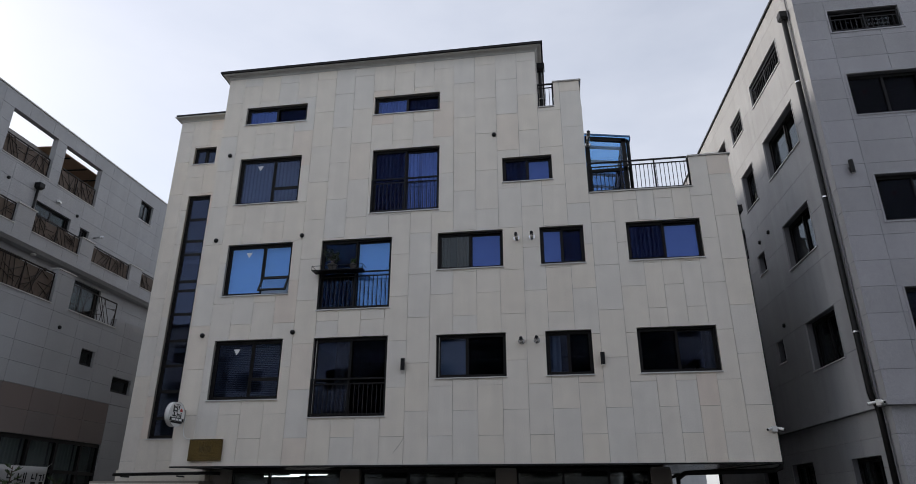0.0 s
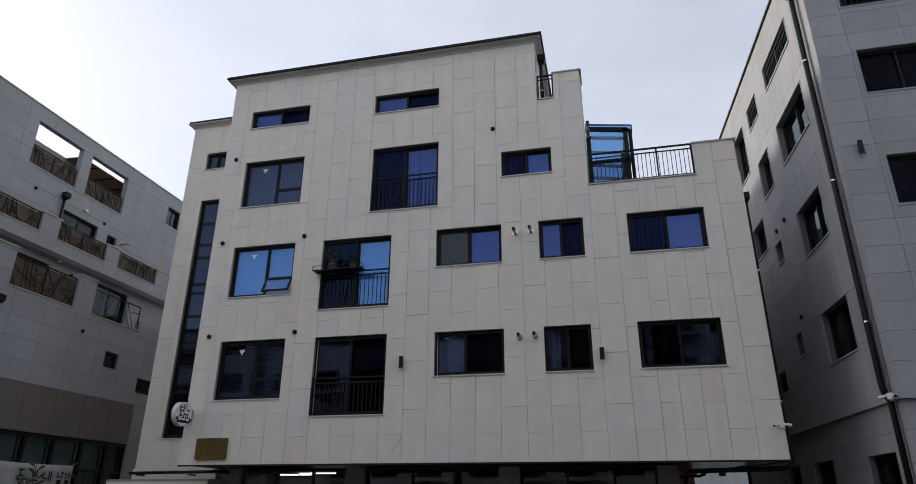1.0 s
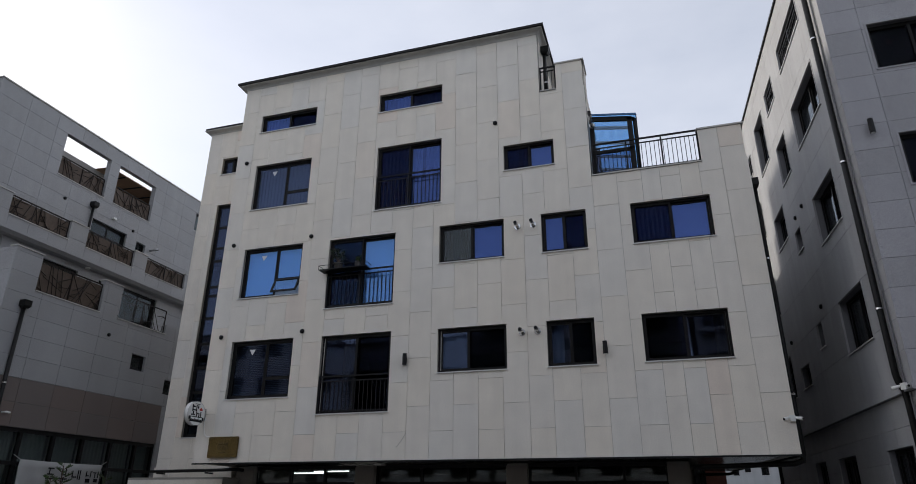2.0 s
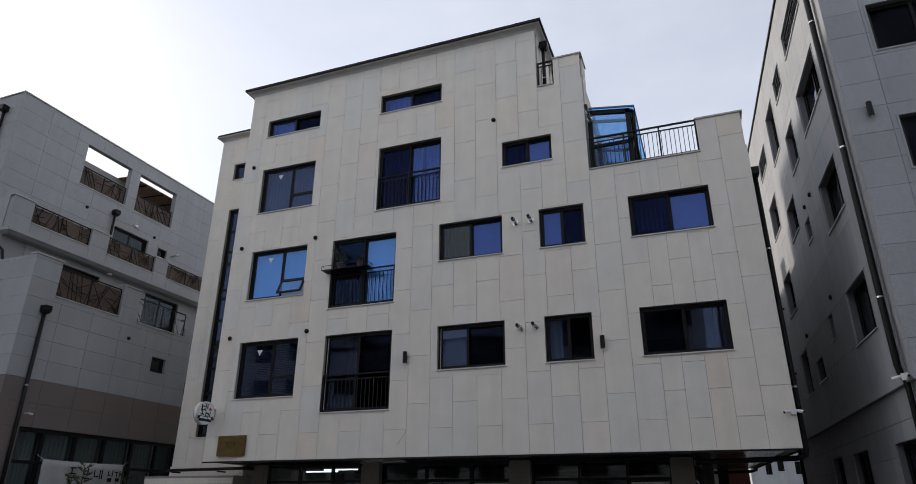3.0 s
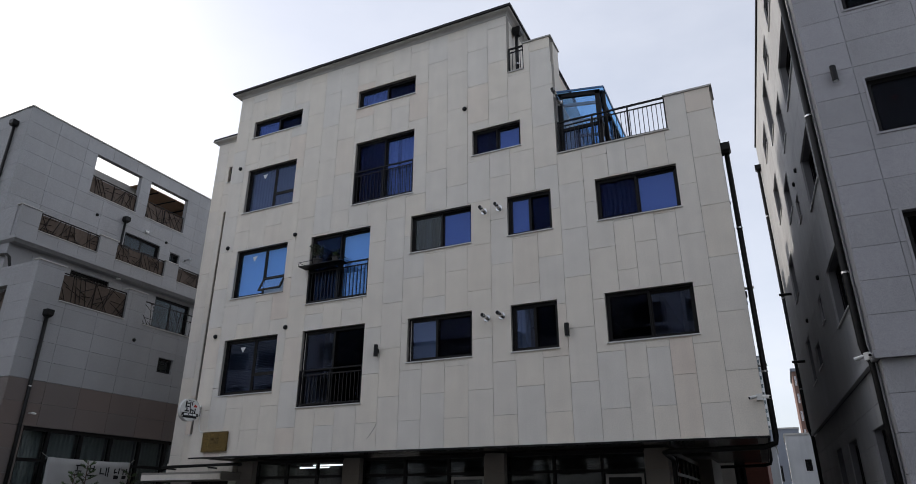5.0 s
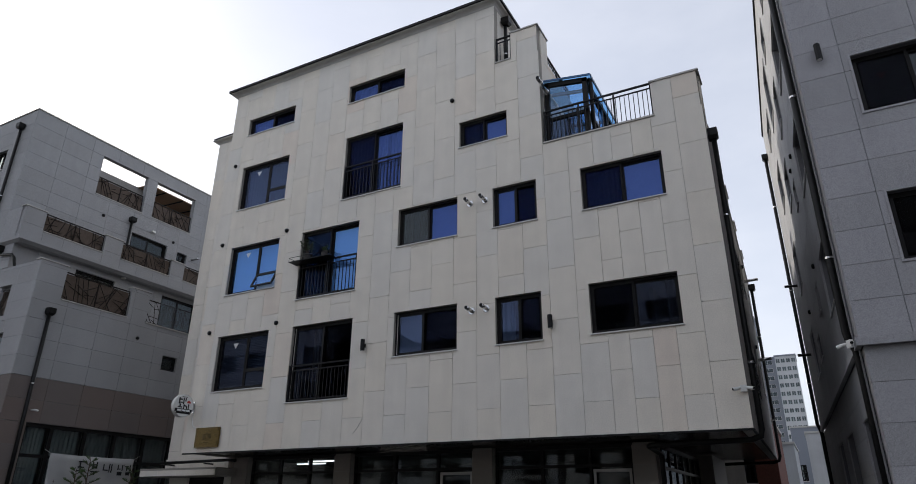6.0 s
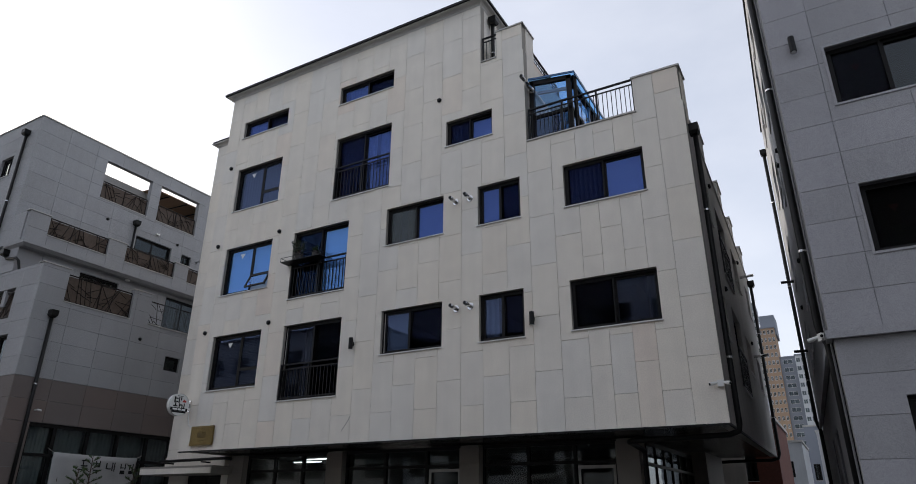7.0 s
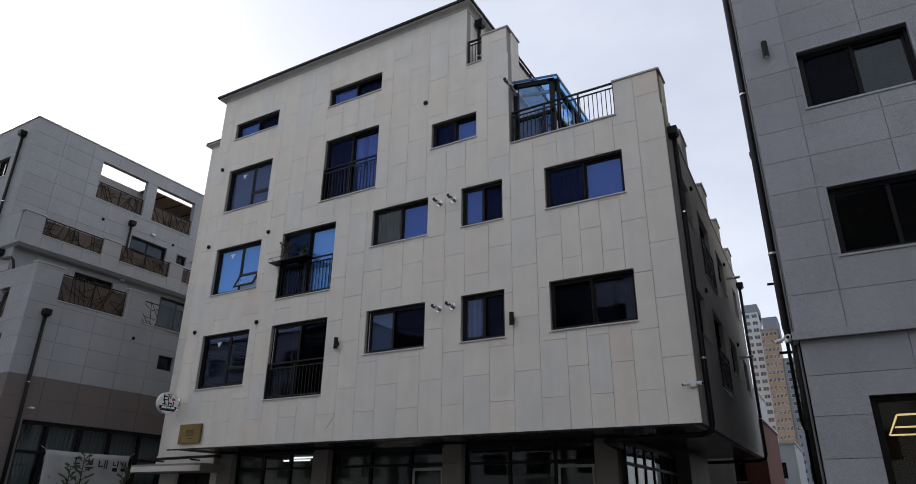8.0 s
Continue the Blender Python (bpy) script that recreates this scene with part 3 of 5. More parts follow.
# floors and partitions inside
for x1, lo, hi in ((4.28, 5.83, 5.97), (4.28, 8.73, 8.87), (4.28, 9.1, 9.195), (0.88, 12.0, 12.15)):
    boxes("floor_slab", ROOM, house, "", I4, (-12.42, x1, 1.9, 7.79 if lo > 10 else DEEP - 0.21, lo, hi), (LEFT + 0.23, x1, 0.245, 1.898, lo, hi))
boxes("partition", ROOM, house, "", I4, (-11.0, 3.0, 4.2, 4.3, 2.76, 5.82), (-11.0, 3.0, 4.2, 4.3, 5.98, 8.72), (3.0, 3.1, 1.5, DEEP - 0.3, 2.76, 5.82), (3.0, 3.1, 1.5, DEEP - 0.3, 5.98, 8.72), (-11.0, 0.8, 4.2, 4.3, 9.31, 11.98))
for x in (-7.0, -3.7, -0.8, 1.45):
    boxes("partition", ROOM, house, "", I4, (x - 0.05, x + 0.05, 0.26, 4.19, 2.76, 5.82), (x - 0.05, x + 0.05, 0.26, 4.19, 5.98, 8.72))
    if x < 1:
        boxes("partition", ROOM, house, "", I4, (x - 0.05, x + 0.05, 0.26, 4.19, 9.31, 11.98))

# roof and cornice
def cove(x0, x1, y0, y1, z, right=1.0):
    """Moulding in three hollow steps that widens upwards round a block of wall."""
    g = Geo()
    ring = lambda o, h: [(x0 - o, y0 - o, h), (x1 + o * right, y0 - o, h), (x1 + o * right, y1, h), (x0 - o, y1, h)]
    steps = ((0.012, 0.0), (0.03, 0.045), (0.085, 0.085), (0.175, 0.10), (0.19, 0.13))
    for (a, h), (b, k) in zip(steps, steps[1:]):
        g.hexa(ring(a, z + h), ring(b, z + k))
    return g


part("roof", Geo().box(LEFT + 0.1, -0.3, 0.1, 7.9, 14.20, 14.24), ROOM, house, "flat roof slab")
part("cornice", cove(LEFT, -0.17, 0.0, 8.0, 14.33), COVE, house, "grey cornice under the roof edge")
part("gutter", Geo().box(LEFT - 0.24, 0.07, -0.24, 8.13, 14.462, 14.535), CAP, house, "dark metal roof gutter")
part("cornice", cove(-12.64, LEFT - 0.262, BAY, 7.8, 14.01, 0.0), COVE, house, "grey cornice under the stairwell roof")
part("gutter", Geo().box(-12.79, LEFT - 0.262, BAY - 0.18, 7.99, 14.144, 14.22), CAP, house, "dark metal roof gutter of the stairwell")
part("coping", Geo().box(0.29, 1.13, -0.03, 0.78, 13.15, 13.19), COPING, house)
part("coping", Geo().box(3.81, RIGHT + 0.03, -0.03, 0.27, 10.342, 10.385), COPING, house)
part("coping", Geo().box(1.12, 3.86, -0.03, 0.27, 9.425, 9.46), COPING, house, "pale stone edge of the terrace")
part("coping", Geo().box(-0.15, 0.31, -0.03, 0.27, 12.305, 12.34), COPING, house)
part("terrace_floor", Geo().box(1.12, 4.28, 0.25, 7.79, 9.20, 9.36), PAVING, house)
railing("terrace_railing", house, pose(1.14, 0.10, 9.46), 2.70, 0.95, gap=0.105)
railing("terrace_railing", house, pose(-0.15, 0.10, 12.34), 0.46, 0.85, gap=0.11)
railing("terrace_railing", house, pose(0.95, 0.85, 12.35, 0, 0, 90), 2.2, 0.6, gap=0.12)

# windows of the front
CURT = {
    "a5": ((0, 0.5, "light"),), "b5": ((0.05, 0.95, "light"),), "a4": ((0, 1, "light"),), "b4": ((0.5, 1, "light"), (0, 0.5, "light")), "c4": ((0.5, 1, "white"), (0, 0.45, "light")),
    "a3": ((0, 1, "white"),), "b3": ((0.5, 1, "white"),), "c3": ((0.0, 0.14, "dark"), (0.26, 0.4, "dark"), (0.5, 1, "white")), "d3": ((0, 0.5, "white"),), "e3": ((0.0, 0.5, "light"), (0.5, 1, "white")),
    "a2": ((0, 1, "blind"),), "b2": ((0.25, 0.5, "dark"),), "c2": ((0, 0.4, "white"),), "d2": ((0, 0.3, "light"),), "e2": ((0.85, 1, "dark"),),
}
MESH = {"b4": (0, 0.5), "c4": (0, 0.5), "b3": (0, 0.5), "d3": (0.5, 1), "e3": (0, 0.5), "c2": (0.44, 1), "d2": (0.5, 1), "e2": (0, 0.5), "b2": (0.5, 1), "b5": (0.5, 1), "a5": (0.5, 1)}
for key, r in WINS.items():
    if key == "a3":
        win = window(house, I4, r, THREE[:2], mat_glass=GLASS_SKY, curtains=CURT[key], label="window with one small top-hung sash pushed open")
        w, h = r[1] - r[0] - 0.11, r[3] - r[2] - 0.11
        a, b, d = 0.055 + 0.56 * w, 0.055 + w, 0.055 + 0.33 * h
        tilt = pose(0, 0.12, d, -24)
        sash = part("sash", Geo().sheet([(a, b, -0.33 * h, 0)], [(a + 0.05, b - 0.05, -0.33 * h + 0.05, -0.05)], -0.02, 0.02), FRAME, win, "open top-hung sash", tilt)
        pane = part("pane", Geo().box(a + 0.046, b - 0.046, -0.004, 0.004, -0.33 * h + 0.046, -0.046), GLASS_SKY, win, at=tilt)
        pane.visible_shadow = False
    elif key[0] == "a" and key != "a5":
        win = window(house, I4, r, THREE, curtains=CURT[key], mat_glass=GLASS_GREY, label="fixed window with a small opening sash")
    else:
        win = window(house, I4, r, HALVES if key != "c2" else ((0, 0.44, 0, 1, 0), (0.44, 1, 0, 1, 1)), curtains=CURT[key], label="sliding window in two halves", screens=(MESH[key],) if key in MESH else (), mat_glass=GLASS_SKY if key == "b3" else GLASS_GREY if key[1] == "2" else GLASS)
    if key in ("a4", "a3", "a2"):
        g = Geo()
        cx, cz = 0.62, (r[3] - r[2]) * 0.81
        g.v += [(cx - 0.095, 0.145, cz + 0.08), (cx + 0.095, 0.145, cz + 0.08), (cx, 0.145, cz - 0.08), (cx - 0.095, 0.149, cz + 0.08), (cx + 0.095, 0.149, cz + 0.08), (cx, 0.149, cz - 0.08)]
        g.f += [[0, 2, 1], [3, 4, 5], [0, 1, 4, 3], [1, 2, 5, 4], [2, 0, 3, 5]]
        part("sticker", g, WHITEPRINT, win, "pale triangular rescue sticker")
    if key == "c3":
        next(c for c in win.children if c.name.startswith("pane")).data.materials[0] = GLASS_DARK
    if key in ("b2", "c2"):
        part("edge_strip", Geo().box(0.06, 0.075, 0.098, 0.108, 0.05, r[3] - r[2] - 0.05), COVE, win, "pale metal sash edge")
    if key[0] == "b" and key != "b5":
        railing("window_railing", house, pose(r[0] + 0.01, 0.045, r[2] + 0.0), r[1] - r[0] - 0.02, 1.08 if key != "b2" else 0.98, gap=0.115)

# stairwell windows
window(house, pose(0, BAY, 0), BAY_HOLES[0], HALVES, mat_glass=GLASS_GREY, label="small sliding stairwell window")
window(house, pose(0, BAY, 0), BAY_HOLES[1], [(0, 1, a, b, 0) for a, b in ((0, 0.07), (0.07, 0.17), (0.17, 0.27), (0.27, 0.37), (0.37, 0.48), (0.48, 0.58), (0.58, 0.62), (0.62, 0.74), (0.74, 0.80), (0.80, 0.90), (0.90, 1))], mat_glass=GLASS_GREY, label="tall narrow stairwell window in many panes")

# glazed lean-to on the terrace
room = thing("glass_sunroom", "dark framed glass sunroom with blue roof on the terrace", "sunroom", pose(0, 0, 9.36))
X0, X1, Y0, Y1, H = 1.13, 2.27, 0.27, 4.9, 2.04
FALL = 0.17                                   # the roof's fall across the terrace
g = Geo()
for x in (X0 + 0.06, X1 - 0.07):
    for y in (Y0 + 0.05, 2.1, 3.6, Y1 - 0.05):
        g.box(x - 0.06, x + 0.06, y - 0.05, y + 0.05, 0, H - 0.01 - FALL * (x + 0.06 - X0) / (X1 - X0))
part("frame", g.box(X1 - 0.12, X1, Y0 + 0.1, Y1, H - FALL - 0.13, H - FALL - 0.01).box(X0, X1, Y0, Y0 + 0.09, 0, 0.1).box(X0 + 0.12, X1 - 0.13, Y0, Y0 + 0.08, 0.85, 0.93).box(X1 - 0.12, X1, Y0, Y1, 0.85, 0.93), FRAME, room)
for a, b, c, d, e, f, mat in ((X0 + 0.12, X1 - 0.13, Y0 + 0.04, Y0 + 0.05, 0.93, H - 0.2, GLASS_BLUE), (X0 + 0.12, X1 - 0.13, Y0 + 0.04, Y0 + 0.05, 0.1, 0.85, GLASS_GREY), (X1 - 0.07, X1 - 0.06, Y0 + 0.1, Y1 - 0.1, 0.93, H - 0.2, GLASS_BLUE), (X1 - 0.07, X1 - 0.06, Y0 + 0.1, Y1 - 0.1, 0.0, 0.85, GLASS_BLUE)):
    part("pane", Geo().box(a, b, c, d, e, f), mat, room, "bluish glass pane").visible_shadow = False
slope = lambda x, up: H + up - FALL * (x - X0) / (X1 - X0)


def leaf_of(xa, xb, ya, yb, lo, hi):
    """Slab that follows the sunroom's sloping roof."""
    return Geo().hexa([(xa, ya, slope(xa, lo)), (xb, ya, slope(xb, lo)), (xb, yb, slope(xb, lo)), (xa, yb, slope(xa, lo))],
                      [(xa, ya, slope(xa, hi)), (xb, ya, slope(xb, hi)), (xb, yb, slope(xb, hi)), (xa, yb, slope(xa, hi))])


part("frame", leaf_of(X0, X1, Y0, Y0 + 0.09, -0.12, -0.002), FRAME, room)
part("roof", leaf_of(X0 - 0.01, X1 + 0.1, Y0 - 0.04, Y1, 0.0, 0.02), FILM, room, "clear blue lean-to roof sheet").visible_shadow = False
part("fascia", leaf_of(X0, X1 + 0.12, Y0 - 0.07, Y0 - 0.042, 0.0, 0.05), BLUEFRAME, room, "blue fascia")
part("fascia", leaf_of(X1 + 0.101, X1 + 0.13, Y0 - 0.04, Y1, -0.05, 0.03), BLUEFRAME, room, "blue fascia")
for k in range(5):
    y = Y0 + 0.5 + 0.85 * k
    part("roof_beam", leaf_of(X0 + 0.02, X1 - 0.02, y, y + 0.06, -0.09, -0.01), COVE, room, "pale roof beam")
for y in (1.7, 2.8, 3.9):
    part("blue_strip", Geo().box(X1 - 0.055, X1 - 0.02, y, y + 0.12, 0.1, H - FALL - 0.12), BLUEFRAME, room, "blue side mullion")
part("drain_pipe", Geo().tube([(X1 - 0.02, Y0 + 0.12, H - 0.24), (X1 - 0.01, Y0 + 0.12, H - 0.2), (X1 + 0.03, Y0 + 0.12, H - 0.18), (X1 + 0.06, Y0 + 0.12, H - 0.22), (X1 + 0.065, Y0 + 0.12, H - 0.3), (X1 + 0.065, Y0 + 0.12, 0.0)], 0.05, 10), PIPE, room, smooth=True)

# ground floor: soffit, shop windows, piers
GF = 2.0
part("soffit", Geo().hexa([(LEFT + 0.02, 0.034, LOW + 0.004), (RIGHT - 0.02, 0.034, LOW + 0.004), (EAST_X(DEEP) - 0.02, DEEP, 2.704), (LEFT + 0.02, DEEP, 2.704)], [(LEFT + 0.02, 0.034, LOW + 0.03), (RIGHT - 0.02, 0.034, LOW + 0.03), (EAST_X(DEEP) - 0.02, DEEP, 2.73), (LEFT + 0.02, DEEP, 2.73)]), SOFFIT, house, "dark metal soffit under the overhang")
part("soffit_edge", Geo().box(LEFT, RIGHT, -0.012, 0.03, LOW - 0.035, LOW + 0.002).hexa([(RIGHT - 0.03, 0.031, LOW - 0.035), (RIGHT + 0.012, 0.031, LOW - 0.035), (EAST_X(DEEP) + 0.012, DEEP, 2.665), (EAST_X(DEEP) - 0.03, DEEP, 2.665)], [(RIGHT - 0.03, 0.031, LOW + 0.002), (RIGHT + 0.012, 0.031, LOW + 0.002), (EAST_X(DEEP) + 0.012, DEEP, 2.702), (EAST_X(DEEP) - 0.03, DEEP, 2.702)]), CAP, house)
PIERS = ((-9.9, -9.3), (-6.07, -5.51), (-1.79, -1.23), (2.19, 2.72))
for a, b in PIERS:
    p = part("pier", Geo().box(a + 0.02, b - 0.02, GF - 0.17, GF + 0.4, GROUND, LOW), STONE_CORE, house, "taupe tiled pier")
    tiles("pier_tile", p, pose(0, GF - 0.2, 0), [(a, b, GROUND, LOW - 0.05)], [], [(a, b)], lambda k: rows(1.93, 1.2, GROUND, LOW - 0.05), PIER)
for (x0, x1, mulls, door) in ((-9.3, -6.07, (-8.2, -7.11), None), (-5.51, -1.79, (-4.19, -2.88), (-2.78, -1.86)), (-1.23, 2.19, (-0.02, 1.16), (1.24, 2.12))):
    shop = part("shop_window", Geo().sheet([(x0, x1, GROUND, LOW)], [(a + 0.03, b - 0.03, c, d) for a, b in zip((x0, *mulls), (*mulls, x1)) for c, d in ((GROUND + 0.1, 1.90), (1.97, LOW - 0.08))], GF, GF + 0.12), FRAME, house, "dark framed shop window with transoms")
    pane = part("pane", Geo().box(x0 + 0.02, x1 - 0.02, GF + 0.05, GF + 0.06, GROUND + 0.05, LOW - 0.05), GLASS_DARK, shop)
    pane.visible_shadow = False
    if door:
        part("shop_door", Geo().sheet([(door[0], door[1], GROUND, 1.86)], [(door[0] + 0.06, door[1] - 0.06, GROUND + 0.1, 1.79)], GF - 0.03, GF - 0.004), COVE, shop, "grey metal door frame")
part("side_shop_window", Geo().sheet([(GF + 0.45, 7.55, GROUND, LOW)], [(GF + 0.5 + 0.84 * k, GF + 1.29 + 0.84 * k, c, d) for k in range(6) for c, d in ((GROUND + 0.1, 1.86), (1.93, LOW - 0.1))], 0, 0.1), FRAME, house, "dark framed side shop window", pose(2.72, 0, 0, 0, 0, 90))
pane = part("side_shop_pane", Geo().box(2.68, 2.69, GF + 0.45, 7.55, GROUND + 0.05, LOW - 0.05), GLASS_DARK, house)
pane.visible_shadow = False
boxes("wall", PIER, house, "tiled rear core of the ground floor", I4, (2.2, 3.1, 7.6, 10.4, GROUND, LOW + 0.1), (-9.9, -9.7, GF + 0.402, DEEP - 0.2, GROUND, LOW))
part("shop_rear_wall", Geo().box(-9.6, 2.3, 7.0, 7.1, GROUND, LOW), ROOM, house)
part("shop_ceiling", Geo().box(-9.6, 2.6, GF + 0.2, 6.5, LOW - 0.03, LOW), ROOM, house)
for x0, y in ((-8.0, 3.0), (-9.2, 3.9)):
    lamp = thing("tube_lamp", "lit white tube lamp on the shop ceiling", "lamp", pose(x0, y, LOW - 0.09), group="tube lamps in the shop")
    part("tube", Geo().tube([(0, 0, 0), (1.15, 0, 0)], 0.016, 8), TUBE, lamp)
    part("batten", Geo().box(-0.02, 1.17, -0.025, 0.025, 0.016, 0.06), PLASTIC, lamp)

# entrance canopy and stone band under the stairwell
canopy = part("entrance_canopy", Geo().box(-12.98, -9.75, 1.02, 3.0, 1.86, 2.04).box(-13.0, -9.72, 1.0, 3.0, 2.04, 2.09), STONE_CORE, house, "stone-clad entrance canopy")
for k in range(4):
    a = -12.98 + 0.8075 * k
    part("canopy_tile", Geo().box(a + 0.003, a + 0.8045, 0.99, 1.018, 1.87, 2.03), STONE, canopy)
part("band", Geo().box(-12.7, -9.95, 1.66, 1.9, 2.09, 2.4), STONE, house)
boxes("wall", STONE, house, "stone wall beside the entrance", I4, (-12.7, -11.9, 1.902, 2.2, GROUND, 1.858), (-10.3, -9.9, 1.902, 2.2, GROUND, 1.858))
part("entrance_door", Geo().sheet([(-11.9, -10.3, GROUND, 1.9)], [(-11.8, -11.15, GROUND + 0.1, 1.8), (-11.05, -10.4, GROUND + 0.1, 1.8)], 2.0, 2.06).box(-11.85, -10.35, 2.03, 2.04, GROUND + 0.05, 1.85), FRAME, house, "dark glazed entrance door")

# ---- fittings on the beige front ----
vent_mesh = Geo().tube([(0, 0.0, 0), (0, -0.035, 0), (0, -0.06, 0)], [0.064, 0.064, 0.045], 16).mesh("cowl", IRON, True)
for x, z, y in ((-9.66, 11.5, 0), (-9.70, 8.67, 0), (-7.06, 8.67, 0), (-9.68, 5.83, 0), (-7.06, 5.83, 0), (-1.47, 11.51, 0)):
    t = thing("wall_vent", "small round black vent cowl on the stone wall", "vent", pose(x, y, z), group="vent cowls on the beige front")
    part("cowl", vent_mesh, IRON, t)
for x, z in ((-0.92, 8.22), (-0.50, 8.23), (-0.88, 5.37), (-0.49, 5.38)):
    t = thing("boiler_flue", "steel boiler flue sticking out of the stone wall", "flue pipe", pose(x, 0, z), group="boiler flues on the beige front")
    part("pipe", Geo().tube([(0, 0.05, 0), (0, -0.30, 0.015)], 0.045, 14), CHROME, t, smooth=True)
    part("rosette", Geo().tube([(0, 0.0, 0), (0, -0.012, 0)], 0.085, 18), CHROME, t)
    part("tip", Geo().tube([(0, -0.22, 0.012), (0, -0.235, 0.012)], 0.05, 14).tube([(0, -0.301, 0.015), (0, -0.307, 0.015)], 0.04, 14), IRON, t, "dark slotted tip")
for x in (-3.95, 1.11):
    t = thing("wall_lamp", "black cylinder wall lamp, unlit", "wall lamp", pose(x, 0, 4.70), group="wall lamps on the beige front")
    part("shade", Geo().tube([(0, -0.1, 0.0), (0, -0.1, 0.30)], 0.055, 16), IRON, t, smooth=False)
    part("bracket", Geo().box(-0.03, 0.03, -0.06, 0.0, 0.1, 0.2), IRON, t)
    part("lens", Geo().tube([(0, -0.1, -0.004), (0, -0.1, 0.001)], 0.045, 16), PLASTIC, t)

plate = thing("brass_sign", "square brass sign plate with etched emblem on the wall", "sign", pose(-9.55, 0, 2.53))
part("plate", Geo().box(0, 0.90, -0.07, -0.02, 0, 0.53), GOLD, plate)
part("mount", Geo().box(0.1, 0.8, -0.02, 0.0, 0.08, 0.45), IRON, plate)
g = Geo()
for k in range(2):
    cx = 0.36 + 0.18 * k
    for dx in (-0.06, -0.02, 0.02, 0.06):
        g.box(cx + dx - 0.006, cx + dx + 0.006, -0.073, -0.07, 0.2, 0.36 + 0.04 * (abs(dx) > 0.03))
    g.box(cx - 0.07, cx + 0.07, -0.073, -0.07, 0.33, 0.342)
part("emblem", g.box(0.33, 0.57, -0.073, -0.07, 0.12, 0.135).box(0.03, 0.87, -0.073, -0.07, 0.03, 0.036).box(0.03, 0.87, -0.073, -0.07, 0.494, 0.5).box(0.03, 0.036, -0.073, -0.07, 0.036, 0.494).box(0.864, 0.87, -0.073, -0.07, 0.036, 0.494), ETCH, plate, "dark etched strokes")
part("cable", Geo().tube([(-0.02, -0.05, 0.54), (-0.12, -0.04, 0.545), (-0.22, -0.03, 0.62), (-0.26, -0.03, 0.8), (-0.25, -0.04, 1.0), (-0.22, -0.06, 1.06)], 0.012, 8), PLASTIC, plate, "pale cable", smooth=True)

disc = thing("round_shop_sign", "round white projecting shop sign with dark print", "sign", pose(-9.92, -0.38, 3.66, 0, 0, -5))
part("drum", Geo().tube([(-0.05, 0, 0), (-0.045, 0, 0), (0.085, 0, 0), (0.09, 0, 0)], [0.295, 0.31, 0.31, 0.295], 40), PLASTIC, disc, smooth=False)
part("rim", Geo().tube([(0.07, 0, 0), (0.094, 0, 0)], 0.316, 40, cap=False).tube([(-0.054, 0, 0), (-0.03, 0, 0)], 0.316, 40, cap=False), COVE, disc)
g = Geo()
for y, z, w, h in ((-0.13, 0.09, 0.03, 0.13), (-0.08, 0.05, 0.07, 0.025), (-0.08, 0.12, 0.06, 0.025), (-0.02, 0.09, 0.025, 0.13), (0.03, 0.12, 0.025, 0.07), (-0.1, -0.05, 0.1, 0.025), (-0.1, -0.01, 0.03, 0.06), (0.0, -0.04, 0.025, 0.1), (0.05, -0.02, 0.06, 0.025), (0.07, -0.06, 0.025, 0.09), (0.12, -0.03, 0.025, 0.1)):
    g.box(0.092, 0.095, 1.25 * (y - w * 0.55), 1.25 * (y + w * 0.55), 1.25 * (z - h * 0.55) + 0.02, 1.25 * (z + h * 0.55) + 0.02)
part("print", g.box(0.092, 0.095, -0.275, 0.275, -0.17, -0.085).box(0.092, 0.095, -0.23, 0.23, -0.225, -0.172).box(0.092, 0.095, -0.09, 0.09, 0.235, 0.25), INK, disc, "black strokes")
part("print", Geo().box(0.092, 0.096, 0.09, 0.2, 0.08, 0.13).box(0.092, 0.096, 0.12, 0.16, 0.13, 0.155), RED, disc, "red mark")
part("number_bars", Geo().box(0.0955, 0.098, -0.2, -0.06, -0.155, -0.105).box(0.0955, 0.098, -0.04, 0.07, -0.155, -0.105).box(0.0955, 0.098, 0.09, 0.21, -0.155, -0.105), WHITEPRINT, disc, "pale bars")
part("bracket", Geo().tube([(0, 0.29, 0.1), (0.02, 0.37, 0.1)], 0.018, 8).tube([(0, 0.29, -0.1), (0.02, 0.37, -0.1)], 0.018, 8).box(-0.03, 0.07, 0.36, 0.38, -0.16, 0.16), CHROME, disc)


def cctv(m, label):
    t = thing("security_camera", label, "security camera", m @ Matrix.Diagonal((0.62, 0.62, 0.62, 1)))
    part("box", Geo().box(-0.09, 0.09, -0.09, -0.01, -0.1, 0.1), PLASTIC, t)
    for s in (-1, 1):
        part("camera_body", Geo().tube([(s * 0.10, -0.07, 0.02), (s * 0.22, -0.17, -0.02), (s * 0.29, -0.22, -0.04)], [0.04, 0.055, 0.055], 12), PLASTIC, t, smooth=False)
        part("lens", Geo().tube([(s * 0.291, -0.221, -0.041), (s * 0.296, -0.225, -0.043)], 0.04, 12), INK, t)
    return t


cctv(pose(4.84, 0, 3.12), "white twin security camera on the stone corner")

